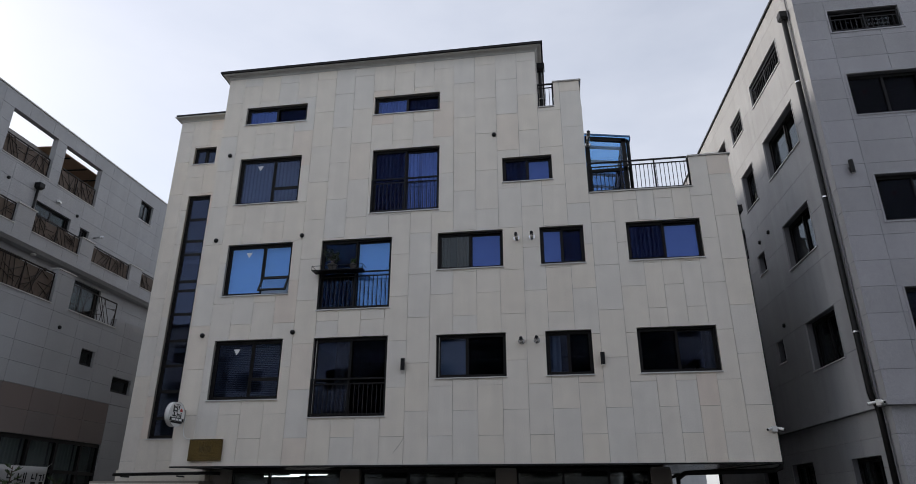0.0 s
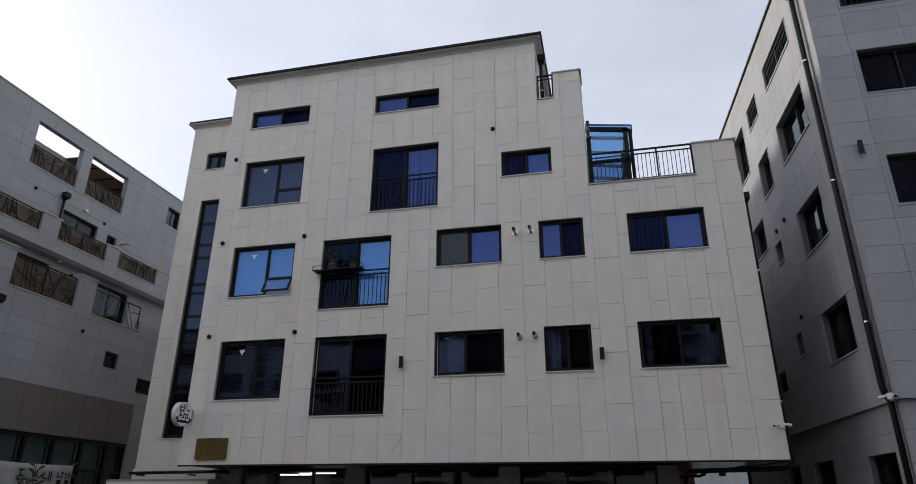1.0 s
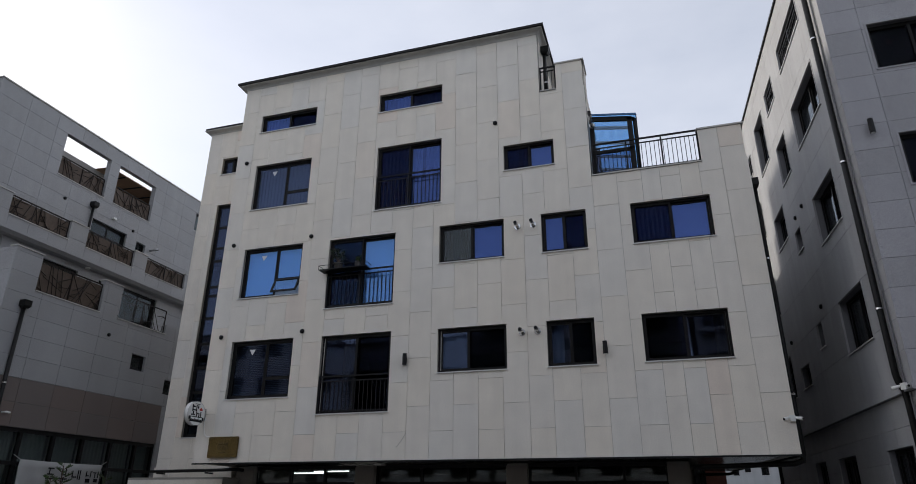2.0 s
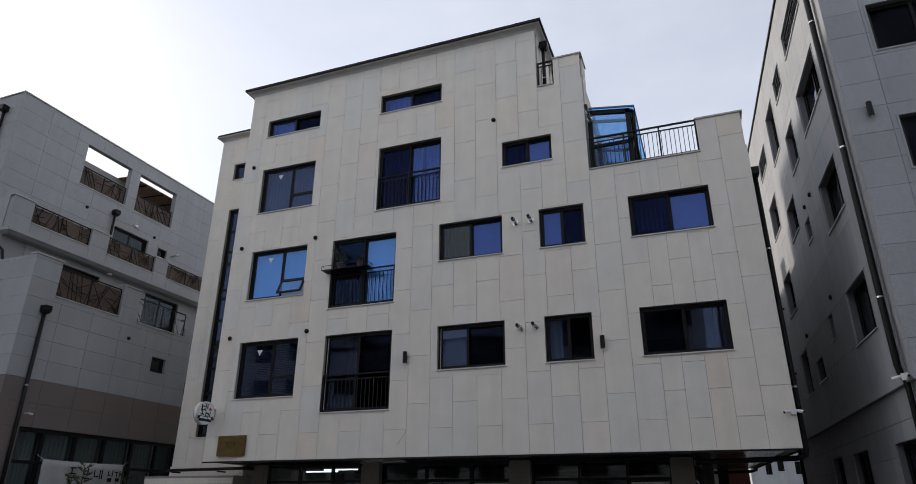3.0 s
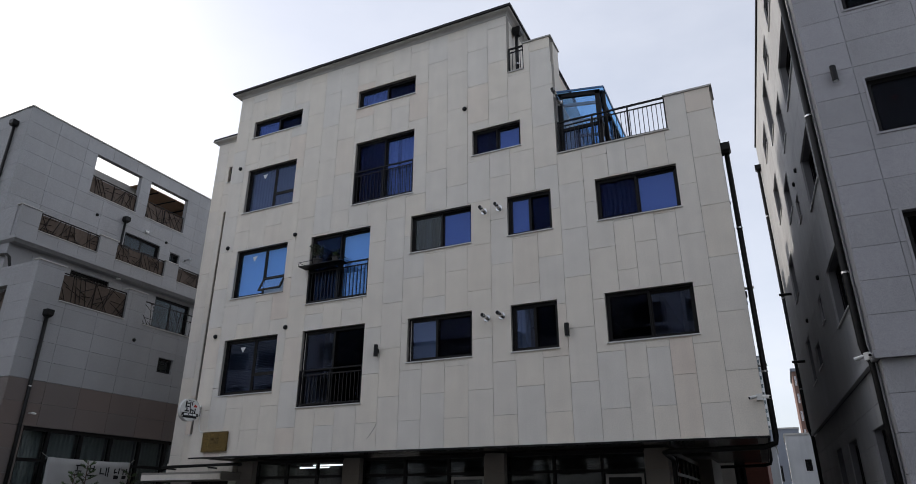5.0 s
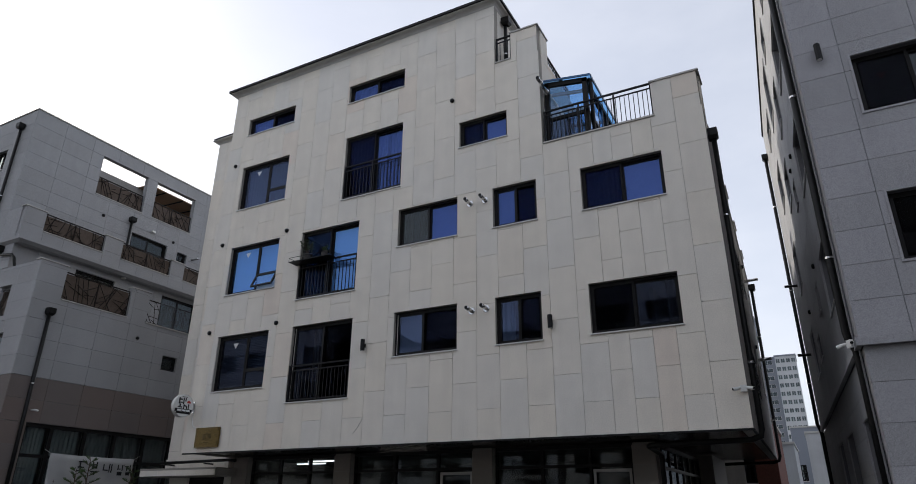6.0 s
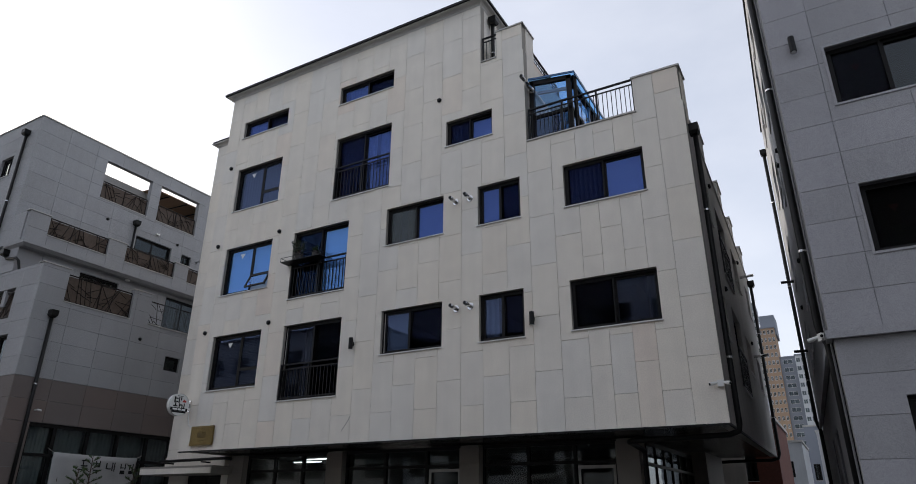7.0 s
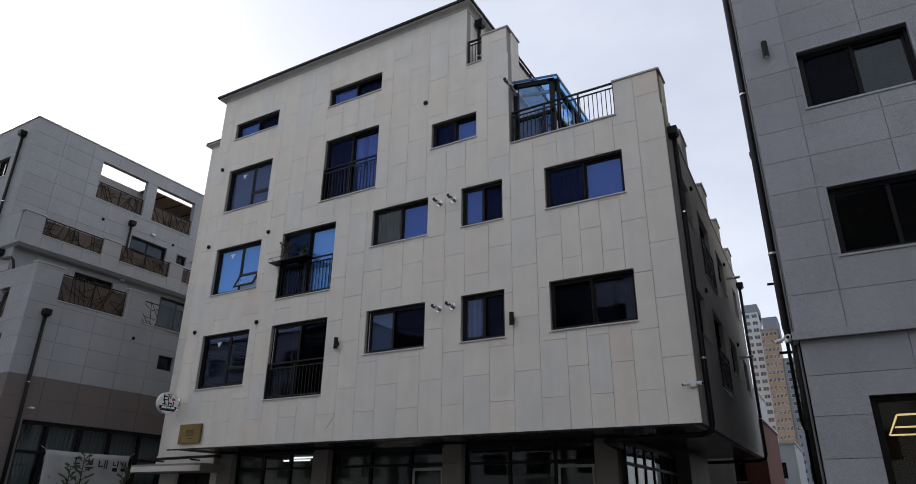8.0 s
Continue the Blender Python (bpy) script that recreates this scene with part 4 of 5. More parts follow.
downpipe("rain_pipe", "black rain pipe down the alley side of the stone wall", [(RIGHT + 0.1, 0.45, 8.75), (RIGHT + 0.1, 0.45, 2.42), (RIGHT + 0.08, 0.45, 2.30), (RIGHT - 0.1, 0.45, 2.24), (2.95, 0.45, 2.2), (2.85, 0.6, 2.2), (2.85, 1.7, 2.12), (2.85, 1.75, 2.0), (2.85, 1.75, GROUND)], (RIGHT + 0.08, 0.42, 8.85))
downpipe("rain_pipe", "black rain pipe at the far end of the side wall", [(EAST_X(13.0) + 0.1, 13.0, 8.85), (EAST_X(13.0) + 0.1, 13.0, 2.78), (EAST_X(13.0) + 0.05, 13.0, 2.64), (EAST_X(13.0) - 0.15, 13.0, 2.58), (2.2, 13.0, 2.55)], (EAST_X(13.0) + 0.12, 13.0, 8.98))
downpipe("rain_pipe", "black rain pipe beside the top-storey wall", [(-0.05, 0.55, 13.95), (-0.05, 0.55, 12.3)], (-0.02, 0.55, 14.12))
for y, z in ((9.3, 8.1), (9.66, 5.52)):
    t = thing("side_flue", "steel flue sticking out of the side wall", "flue pipe", pose(EAST_X(y), y, z), group="flues on the alley wall")
    part("pipe", Geo().tube([(-0.02, 0, 0), (0.42, 0, 0.02)], 0.045, 12), CHROME, t, smooth=True)
for y, z in ((2.96, 8.59), (3.17, 5.9), (8.94, 8.5), (9.45, 5.91)):
    t = thing("wall_vent", "small round black vent cowl on the side wall", "vent", pose(EAST_X(y), y, z, 0, 0, 90), group="vent cowls on the alley wall")
    part("cowl", vent_mesh, IRON, t)
t = thing("terrace_flue", "long steel flue sticking out beside the sunroom glass", "flue pipe", pose(1.2, 0.27, 11.1))
part("pipe", Geo().tube([(0.0, 0.0, 0), (0.0, -0.68, 0.02)], 0.05, 14), CHROME, t, smooth=True)
part("collar", Geo().tube([(0.0, 0.0, 0), (0.0, -0.03, 0.0)], [0.09, 0.075], 16), CHROME, t)
part("tip", Geo().tube([(0, -0.60, 0.018), (0, -0.62, 0.018)], 0.054, 14).tube([(0, -0.681, 0.02), (0, -0.687, 0.02)], 0.044, 14), IRON, t, "dark slotted tip")
t = thing("eave_pipe", "dark drain pipe under the overhang above the canopy", "drain pipe", pose(0, 0, 0))
part("pipe", Geo().tube([(-12.55, 1.35, 2.27), (-9.6, 1.35, 2.30), (-9.35, 1.35, 2.28)], 0.045, 10), PIPE, t, smooth=True)
part("hanger", Geo().box(-12.3, -12.26, 1.3, 1.66, 2.2, 2.24).box(-10.6, -10.56, 1.3, 1.66, 2.2, 2.24), IRON, t)
t = thing("wall_scratch", "thin dark dangling wire on the stone wall", "wire", pose(-3.9, -0.004, 3.03))
part("wire", Geo().tube([(0, 0, 0), (-0.02, 0, -0.06), (-0.12, 0, -0.2), (-0.24, 0, -0.34)], 0.0035, 5), INK, t)

# plant shelf at the balcony window of the second flat
shelf = thing("plant_shelf", "black metal plant shelf hooked on the window railing", "shelf", pose(-6.55, 0.02, 7.46))
part("tray", Geo().box(0, 1.45, -0.34, 0.0, 0, 0.02), IRON, shelf)
part("edge_rail", Geo().tube([(0, 0, 0.13), (0, -0.34, 0.13), (1.45, -0.34, 0.13), (1.45, 0, 0.13)], 0.008, 6).bar((0, -0.34, 0), (0, -0.34, 0.13), 0.012).bar((1.45, -0.34, 0), (1.45, -0.34, 0.13), 0.012).bar((0.7, -0.34, 0), (0.7, -0.34, 0.13), 0.012), IRON, shelf)


def potted_plant(x, y, z, size, seed, label, leaves=46):
    rng = random.Random(seed)
    t = thing("potted_plant", label, "plant", pose(x, y, z), group="pots on the plant shelf")
    part("pot", Geo().tube([(0, 0, 0), (0, 0, 0.15), (0, 0, 0.155), (0, 0, 0.18)], [0.08 * (0.6 + size), 0.115 * (0.6 + size), 0.13 * (0.6 + size), 0.13 * (0.6 + size)], 14), CLAY, t, smooth=False)
    stems, lg = Geo(), Geo()
    for k in range(5):
        a = rng.uniform(0, 6.28)
        tip = Vector((math.cos(a) * size * 0.35, math.sin(a) * size * 0.2, 0.18 + size * rng.uniform(0.6, 1.0)))
        stems.tube([(0, 0, 0.15), tuple(tip * 0.5 + Vector((0, 0, 0.12))), tuple(tip)], [0.01, 0.007, 0.004], 5)
        for j in range(leaves // 5):
            f = rng.uniform(0.35, 1.05)
            c = Vector((tip.x * f, tip.y * f, 0.18 + (tip.z - 0.18) * f)) + Vector((rng.gauss(0, 0.04), rng.gauss(0, 0.04), rng.gauss(0, 0.03)))
            d = Vector((rng.uniform(-1, 1), rng.uniform(-1, 1), rng.uniform(-0.5, 0.5))).normalized()
            s = d.cross(Vector((rng.uniform(-1, 1), 0.3, 1))).normalized() * 0.025
            b = len(lg.v)
            d = d * rng.uniform(0.07, 0.12)
            lg.v += [tuple(c), tuple(c + d * 0.5 + s), tuple(c + d), tuple(c + d * 0.5 - s), tuple(c + d * 0.5 + Vector((0, 0, 0.012)))]
            lg.f += [[b, b + 1, b + 4], [b + 1, b + 2, b + 4], [b + 2, b + 3, b + 4], [b + 3, b, b + 4]]
    part("stem", stems, BARK, t)
    part("leaves", lg, LEAF, t, "small green leaves")
    return t


potted_plant(-6.02, -0.16, 7.48, 0.5, 3, "leafy green plant in a dark pot", 90)
potted_plant(-5.45, -0.12, 7.48, 0.16, 5, "low plant in a dark pot", 40)


# ---- grey granite apartment house across the alley ----
grey = thing("apartment_building", "dark grey granite apartment house with black drain pipes", "building")
CX, CY, ROOF_R, BELT = 6.75, -1.435, 15.0, 3.56
SLANT = -87.14
r_side = pose(CX, CY, 0, 0, 0, SLANT)       # its local x runs from the street corner, negative along the alley
r_front = pose(CX, CY, 0)
back_len = 13.9


def along(ya, yb, za, zb):
    """Opening in the alley wall from plan distances."""
    return (-(yb - CY), -(ya - CY), za, zb)


R_SIDE = [along(-0.02, 2.33, 13.15, 13.92), along(3.43, 4.53, 13.05, 13.82), along(5.3, 6.65, 11.95, 13.76), along(7.83, 9.45, 12.72, 13.48),
          along(-0.15, 2.14, 10.48, 11.76), along(3.23, 4.34, 10.44, 11.71), along(7.58, 9.05, 10.15, 11.4), along(4.9, 6.25, 9.02, 10.08),
          along(0.13, 1.95, 7.59, 8.88), along(3.56, 4.18, 8.18, 8.8), along(7.6, 9.0, 7.3, 8.6),
          along(-0.04, 1.75, 4.73, 5.99), along(3.39, 3.93, 5.34, 5.98), along(5.4, 6.45, 4.67, 5.28), along(7.4, 8.6, 4.6, 5.9)]
R_GROUND = [along(-0.55, 0.9, 0.3, 2.5), along(3.1, 4.65, 0.9, 2.57), along(5.9, 7.2, 0.9, 2.6)]
sw = part("wall", Geo().sheet([(-back_len, -0.03, BELT, ROOF_R)], R_SIDE, 0.032, 0.26), DARK_CORE, grey, "alley wall behind the granite cladding", r_side)
s_edges = [-0.0, -0.42] + [-0.42 - 1.2 * k for k in range(1, 11)] + [-back_len]
s_cols = [(b, a) for a, b in zip(s_edges, s_edges[1:])]
tiles("granite_tile", sw, I4, [(-back_len, 0.0, BELT, ROOF_R)], R_SIDE, s_cols, lambda k: rows(6.0, 0.61 * (1 if k == 0 else 2) if k < 3 else 1.22, BELT, ROOF_R), SMOOTHGRAN)
R_FRONT = [(0.88, 2.60, 4.75, 5.96), (0.88, 2.60, 7.55, 8.74), (0.85, 2.57, 10.40, 11.59), (0.78, 2.50, 12.91, 13.58)]
R_FRONT += [(a + 3.6, b + 3.6, c, d) for a, b, c, d in R_FRONT]
fw = part("wall", Geo().sheet([(0.03, 9.0, BELT, ROOF_R)], R_FRONT, 0.032, 0.26), DARK_CORE, grey, "street wall behind the granite cladding", r_front)
f_edges = [0.0, 0.74] + [0.74 + 1.2 * k for k in range(1, 6)] + [9.0]
tiles("granite_tile", fw, I4, [(0.0, 9.0, BELT, ROOF_R)], R_FRONT, list(zip(f_edges, f_edges[1:])), lambda k: rows(6.0, 0.61, BELT, ROOF_R), DARKGRAN)
# ground floor, a little set back, and the belt course
gs = part("wall", Geo().sheet([(-back_len, -0.08, GROUND, BELT - 0.13)], R_GROUND, 0.082, 0.30), DARK_CORE, grey, "alley wall of the ground floor", r_side)
tiles("granite_tile", gs, I4, [(-back_len, -0.05, GROUND, BELT - 0.13)], R_GROUND, [(b, min(a, -0.05)) for a, b in zip(s_edges, s_edges[1:])], lambda k: rows(2.86, 0.62, GROUND, BELT - 0.13), SMOOTHGRAN, y0=0.05, y1=0.08)
G_FRONT = [(0.82, 3.6, 0.2, 2.51)]
gf = part("wall", Geo().sheet([(0.08, 9.0, GROUND, BELT - 0.13)], G_FRONT, 0.082, 0.30), DARK_CORE, grey, "street wall of the ground floor", r_front)
tiles("granite_tile", gf, I4, [(0.05, 9.0, GROUND, BELT - 0.13)], G_FRONT, list(zip([0.05, 1.5, 2.7, 3.9, 5.1, 6.3, 7.5], [1.5, 2.7, 3.9, 5.1, 6.3, 7.5, 9.0])), lambda k: rows(2.86, 0.62, GROUND, BELT - 0.13), DARKGRAN, y0=0.05, y1=0.08)
part("belt_course", Geo().box(-back_len, 0.0, -0.05, 0.03, BELT - 0.13, BELT), SMOOTHGRAN, grey, "projecting granite belt", r_side)
part("belt_course", Geo().box(-0.05, 9.0, -0.055, 0.03, BELT - 0.132, BELT + 0.002), DARKGRAN, grey, "projecting granite belt", r_front)
part("roof", Geo().box(-back_len, 0.03, -0.05, 9.0, ROOF_R + 0.002, ROOF_R + 0.07), CAP, grey, "flat roof with a dark metal edge", r_side)
boxes("wall", DARK_CORE, grey, "plain rear walls", r_front, (8.7, 9.0, 0.31, 13.6, GROUND, ROOF_R), (-0.45, 9.0, 13.62, 13.82, GROUND, ROOF_R))
boxes("partition", ROOM, grey, "", r_front, (0.65, 0.75, 0.5, 12.1, GROUND, ROOF_R - 0.1), (1.0, 8.6, 4.6, 4.7, GROUND, ROOF_R - 0.1))
for z in (BELT - 0.1, 6.9, 9.75, 12.2):
    part("floor_slab", Geo().box(0.35, 8.6, 0.31, 12.1, z - 0.1, z + 0.1), ROOM, grey, at=r_front)
for k, h in enumerate(R_SIDE):
    wide = h[1] - h[0] > 0.8
    win = window(grey, r_side, h, HALVES if wide else ((0, 1, 0, 1, 0),), back=0.17, mat_glass=GLASS_DARK, label="dark framed window in the granite alley wall", frame_w=0.045)
    part("surround", Geo().sheet([(-0.03, h[1] - h[0] + 0.03, -0.03, h[3] - h[2] + 0.03)], [(0.0, h[1] - h[0], 0.0, h[3] - h[2])], -0.015, 0.02), SMOOTHGRAN, win)
    if k in (0, 1, 3):
        railing("window_grille", grey, r_side @ pose(h[0] + 0.03, 0.05, h[2]), h[1] - h[0] - 0.06, h[3] - h[2] - 0.1, gap=0.13, label="black iron window grille")
for h in R_GROUND:
    window(grey, r_side, h, ((0, 0.34, 0, 1, 0), (0.34, 0.67, 0, 1, 1), (0.67, 1, 0, 1, 0)), back=0.2, mat_glass=GLASS_DARK, sill=False, label="dark framed ground floor window")
for k, h in enumerate(R_FRONT):
    # insect mesh is added over these panes to make them read darker
    win = window(grey, r_front, h, HALVES, back=0.13, mat_glass=GLASS_DARK, label="dark framed sliding window", sill=False, screens=((0, 0.5), (0.5, 1)) if k % 2 == 0 else ((0, 0.5),))
    part("surround", Geo().sheet([(-0.04, h[1] - h[0] + 0.04, -0.04, h[3] - h[2] + 0.04)], [(0.0, h[1] - h[0], 0.0, h[3] - h[2])], -0.018, 0.02), DARKGRAN, win)
    if k % 4 in (0, 1, 2):
        g = Geo()
        cx, cz = 0.42, (h[3] - h[2]) * 0.62
        g.v += [(cx - 0.08, 0.186, cz + 0.07), (cx + 0.08, 0.186, cz + 0.07), (cx, 0.186, cz - 0.07), (cx - 0.08, 0.19, cz + 0.07), (cx + 0.08, 0.19, cz + 0.07), (cx, 0.19, cz - 0.07)]
        g.f += [[0, 2, 1], [3, 4, 5], [0, 1, 4, 3], [1, 2, 5, 4], [2, 0, 3, 5]]
        part("sticker", g, RED, win, "red triangular rescue sticker")
    if k % 4 == 3:
        railing("window_grille", grey, r_front @ pose(h[0] + 0.03, 0.04, h[2]), h[1] - h[0] - 0.06, h[3] - h[2] - 0.12, gap=0.12, label="black iron window grille")
window(grey, r_front, G_FRONT[0], ((0, 0.33, 0, 1, 0), (0.33, 0.67, 0, 1, 0), (0.67, 1, 0, 1, 0)), back=0.16, mat_glass=GLASS_DARK, sill=False, label="large dark shop window")
lampf = thing("square_ceiling_lamp", "square warm glowing ceiling lamp of light bars in the shop", "lamp", pose(8.65, 1.0, 2.3))
for a, b in (((-0.74, -1.6), (0.74, -1.6)), ((0.74, -1.56), (0.74, 1.56)), ((0.74, 1.6), (-0.74, 1.6)), ((-0.74, 1.56), (-0.74, 0.25)), ((-0.74, 0.17), (-0.74, -0.5)), ((-0.74, -0.6), (-0.74, -1.5)), ((-0.7, 0.2), (0.7, 0.2))):
    part("light_bar", Geo().bar((*a, 0), (*b, 0), 0.022), WARM_TUBE, lampf)
part("rod", Geo().tube([(0, 0, 0), (0, 0, 1.0)], 0.01, 6), IRON, lampf)

for z in (8.95,):
    t = thing("wall_lamp", "black cylinder wall lamp on the granite wall", "wall lamp", r_front @ pose(0.40, 0, z - 0.18), group="wall lamps on the granite front")
    part("shade", Geo().tube([(0, -0.1, 0.0), (0, -0.1, 0.34)], 0.055, 16), IRON, t)
    part("bracket", Geo().box(-0.03, 0.03, -0.06, 0.0, 0.1, 0.2), IRON, t)
    part("lens", Geo().tube([(0, -0.1, -0.004), (0, -0.1, 0.001)], 0.045, 16), PLASTIC, t)
for ya, z in ((2.96, 9.16), (3.77, 9.15), (3.1, 6.3), (6.9, 6.2)):
    t = thing("wall_vent", "small black vent cowl on the granite alley wall", "vent", r_side @ pose(-(ya - CY), 0, z), group="vent cowls on the granite wall")
    part("cowl", vent_mesh, IRON, t)
px = CX - 0.13
downpipe("rain_pipe", "long black rain pipe down the granite corner", [(px, -1.02, 13.75), (px, -1.02, 3.75), (px + 0.02, -1.02, 3.62), (px + 0.09, -1.02, 3.45), (px + 0.1, -1.02, 3.3), (px + 0.1, -1.02, GROUND)], (px, -1.02, 13.9), r=0.065)
downpipe("rain_pipe", "black rain pipe at the far end of the granite wall", [(5.98, 12.0, 13.7), (5.98, 12.0, 3.7), (6.06, 12.0, 3.4), (6.06, 12.0, GROUND)], (5.98, 12.0, 13.85), r=0.06)
for z in (7.9, 5.6):
    t = thing("side_flue", "dark flue sticking out of the granite wall", "flue pipe", pose(6.18, 9.9, z), group="flues on the granite wall")
    part("pipe", Geo().tube([(0.03, 0, 0), (-0.38, -0.05, 0)], 0.045, 12), PIPE, t, smooth=True)
t = thing("wall_conduit", "thin grey conduit running down beside the rain pipe", "conduit", pose(CX - 0.05, -1.14, 0))
part("conduit", Geo().tube([(0, 0, ROOF_R - 0.3), (0, 0, 3.6), (0.05, 0, 3.4), (0.05, 0, GROUND)], 0.018, 8), DARK_CORE, t)
cctv(pose(CX - 0.10, -1.30, 3.50, 0, 0, -55), "white twin security camera on the granite corner")

# ---- pale granite house with stepped balconies ----
pale = thing("apartment_building", "pale granite house with stepped balconies and brown base", "building")
FY = -1.88
XU, XT, XL = -19.05, -17.97, -16.10
EAST = lambda x: pose(x, 0, 0, 0, 0, 90)      # local x runs along +y, the face looks to +x


def clad(x, rects, holes, label, columns, z_first, step, mat=GRANITE, core=GRANITE_CORE, thick=0.24):
    w = part("wall", Geo().sheet([(max(r[0], FY + 0.034), *r[1:]) for r in rects], holes, 0.032, thick), core, pale, label, EAST(x))
    lo, hi = min(r[2] for r in rects), max(r[3] for r in rects)
    tiles("granite_tile", w, I4, rects, holes, columns, lambda k: rows(z_first, step, lo, hi), mat)
    return w


def spaced(a, b, step):
    n = max(1, round((b - a) / step))
    return [(a + (b - a) * k / n, a + (b - a) * (k + 1) / n) for k in range(n)]


U_OPEN = [(1.08, 3.34, 13.16, 14.93), (3.83, 6.0, 13.16, 14.93)]
U_WIN = [(3.07, 4.93, 10.2, 12.13), (5.5, 6.05, 11.55, 12.05), (8.86, 9.83, 13.95, 14.9)]
clad(XU, [(FY, 14.0, 9.9, 15.52)], U_OPEN + U_WIN, "upper wall behind pale granite cladding", spaced(FY, 14.0, 1.2), 15.52, 0.62)
for h in U_WIN:
    window(pale, EAST(XU), h, HALVES, back=0.1, mat_glass=GLASS_DARK, label="dark framed window in the pale granite wall")
# the front of the upper block and of the lower blocks
up = part("wall", Geo().sheet([(-30.0, XU - 0.035, 9.9, 15.52)], [(-21.4, -20.5, 13.2, 14.1)], FY + 0.032, FY + 0.24), GRANITE_CORE, pale, "front wall of the upper block")
tiles("granite_tile", up, pose(0, FY, 0), [(-30.0, XU, 9.9, 15.52)], [(-21.4, -20.5, 13.2, 14.1)], spaced(-30.0, XU, 1.2), lambda k: rows(15.52, 0.62, 9.9, 15.52), GRANITE)
window(pale, pose(0, FY, 0), (-21.4, -20.5, 13.2, 14.1), HALVES, mat_glass=GLASS_DARK, label="dark framed window in the front")
part("coping", Geo().box(XU - 0.28, XU + 0.03, FY - 0.03, 14.0, 15.525, 15.57).box(-30.0, XU - 0.28, FY - 0.03, FY + 0.27, 15.525, 15.57), COPING, pale)
part("terrace_floor", Geo().box(-29.8, XU - 0.25, FY + 0.25, 13.8, 12.95, 13.08), PAVING, pale)
part("parapet", Geo().box(-20.5, -20.3, 0.2, 4.6, 13.08, 14.9), GRANITE, pale, "rear parapet of the roof terrace")
boxes("wall", GRANITE, pale, "cross walls of the roof terrace", I4, (-20.28, XU - 0.25, 0.2, 0.4, 13.08, 14.6), (-24.2, -24.0, 4.7, 9.9, 13.08, 15.4), (-24.0, XU - 0.25, 9.7, 9.9, 13.08, 15.4))
for h in U_OPEN:
    lattice(pale, EAST(XU) @ pose(h[0] + 0.02, 0.12, h[2] + 0.02), h[1] - h[0] - 0.04, 0.82, int(h[0] * 7))
    part("coping", Geo().box(h[0] - 0.02, h[1] + 0.02, -0.03, 0.26, h[2] - 0.035, h[2] + 0.002), COPING, pale, at=EAST(XU))
awn = thing("awning", "tan cloth awning on dark poles over the roof terrace", "awning", pose(0, 0, 13.08))
part("cloth", Geo().hexa([(-23.6, 3.7, 1.95), (-19.45, 3.7, 1.75), (-19.45, 9.4, 1.75), (-23.6, 9.4, 1.95)], [(-23.6, 3.7, 1.98), (-19.45, 3.7, 1.78), (-19.45, 9.4, 1.78), (-23.6, 9.4, 1.98)]), PERGOLA, awn)
for x, y in ((-23.4, 3.8), (-19.6, 3.8), (-23.4, 9.3), (-19.6, 9.3)):
    part("pole", Geo().box(x - 0.03, x + 0.03, y - 0.03, y + 0.03, 0, 1.76), IRON, awn)
for y in (4.6, 5.6, 6.6, 7.6, 8.5):
    part("rib", Geo().bar((-23.5, y, 1.92), (-19.5, y, 1.72), 0.05), IRON, awn)

# middle terrace: parapet piers, low walls with railings, projecting ledge
T_PIERS = ((FY, -1.12), (1.30, 2.10), (4.50, 5.20), (7.6, 8.4), (10.8, 14.0))
trects = [(FY, 14.0, 9.86, 10.34)] + [(a, b, 10.34, 11.10) for a, b in T_PIERS]
clad(XT, trects, [], "terrace parapet behind pale granite cladding", spaced(FY, 14.0, 0.8), 10.48, 0.62)
for a, b in T_PIERS:
    part("coping", Geo().box(a - 0.03, b + 0.03, -0.03, 0.27, 11.104, 11.14), COPING, pale, at=EAST(XT))
for k, ((a, b), (c, d)) in enumerate(zip(T_PIERS, T_PIERS[1:])):
    lattice(pale, EAST(XT) @ pose(b + 0.01, 0.1, 10.36), c - b - 0.02, 0.74, 11 + k)
    part("coping", Geo().box(b, c, -0.03, 0.27, 10.344, 10.375), COPING, pale, at=EAST(XT))
part("ledge", Geo().box(XU, XT + 0.30, FY - 0.1, 14.0, 9.74, 9.855).hexa([(XU, FY, 9.64), (XT + 0.16, FY, 9.64), (XT + 0.16, 14.0, 9.64), (XU, 14.0, 9.64)], [(XU, FY - 0.1, 9.738), (XT + 0.3, FY - 0.1, 9.738), (XT + 0.3, 14.0, 9.738), (XU, 14.0, 9.738)]), GRANITE, pale, "projecting pale ledge under the terrace")
part("terrace_front", Geo().box(XU, XT - 0.24, FY + 0.002, FY + 0.2, 9.86, 11.10), GRANITE, pale)
part("terrace_floor", Geo().box(XU, XT - 0.24, FY + 0.2, 13.9, 9.86, 9.95), PAVING, pale)

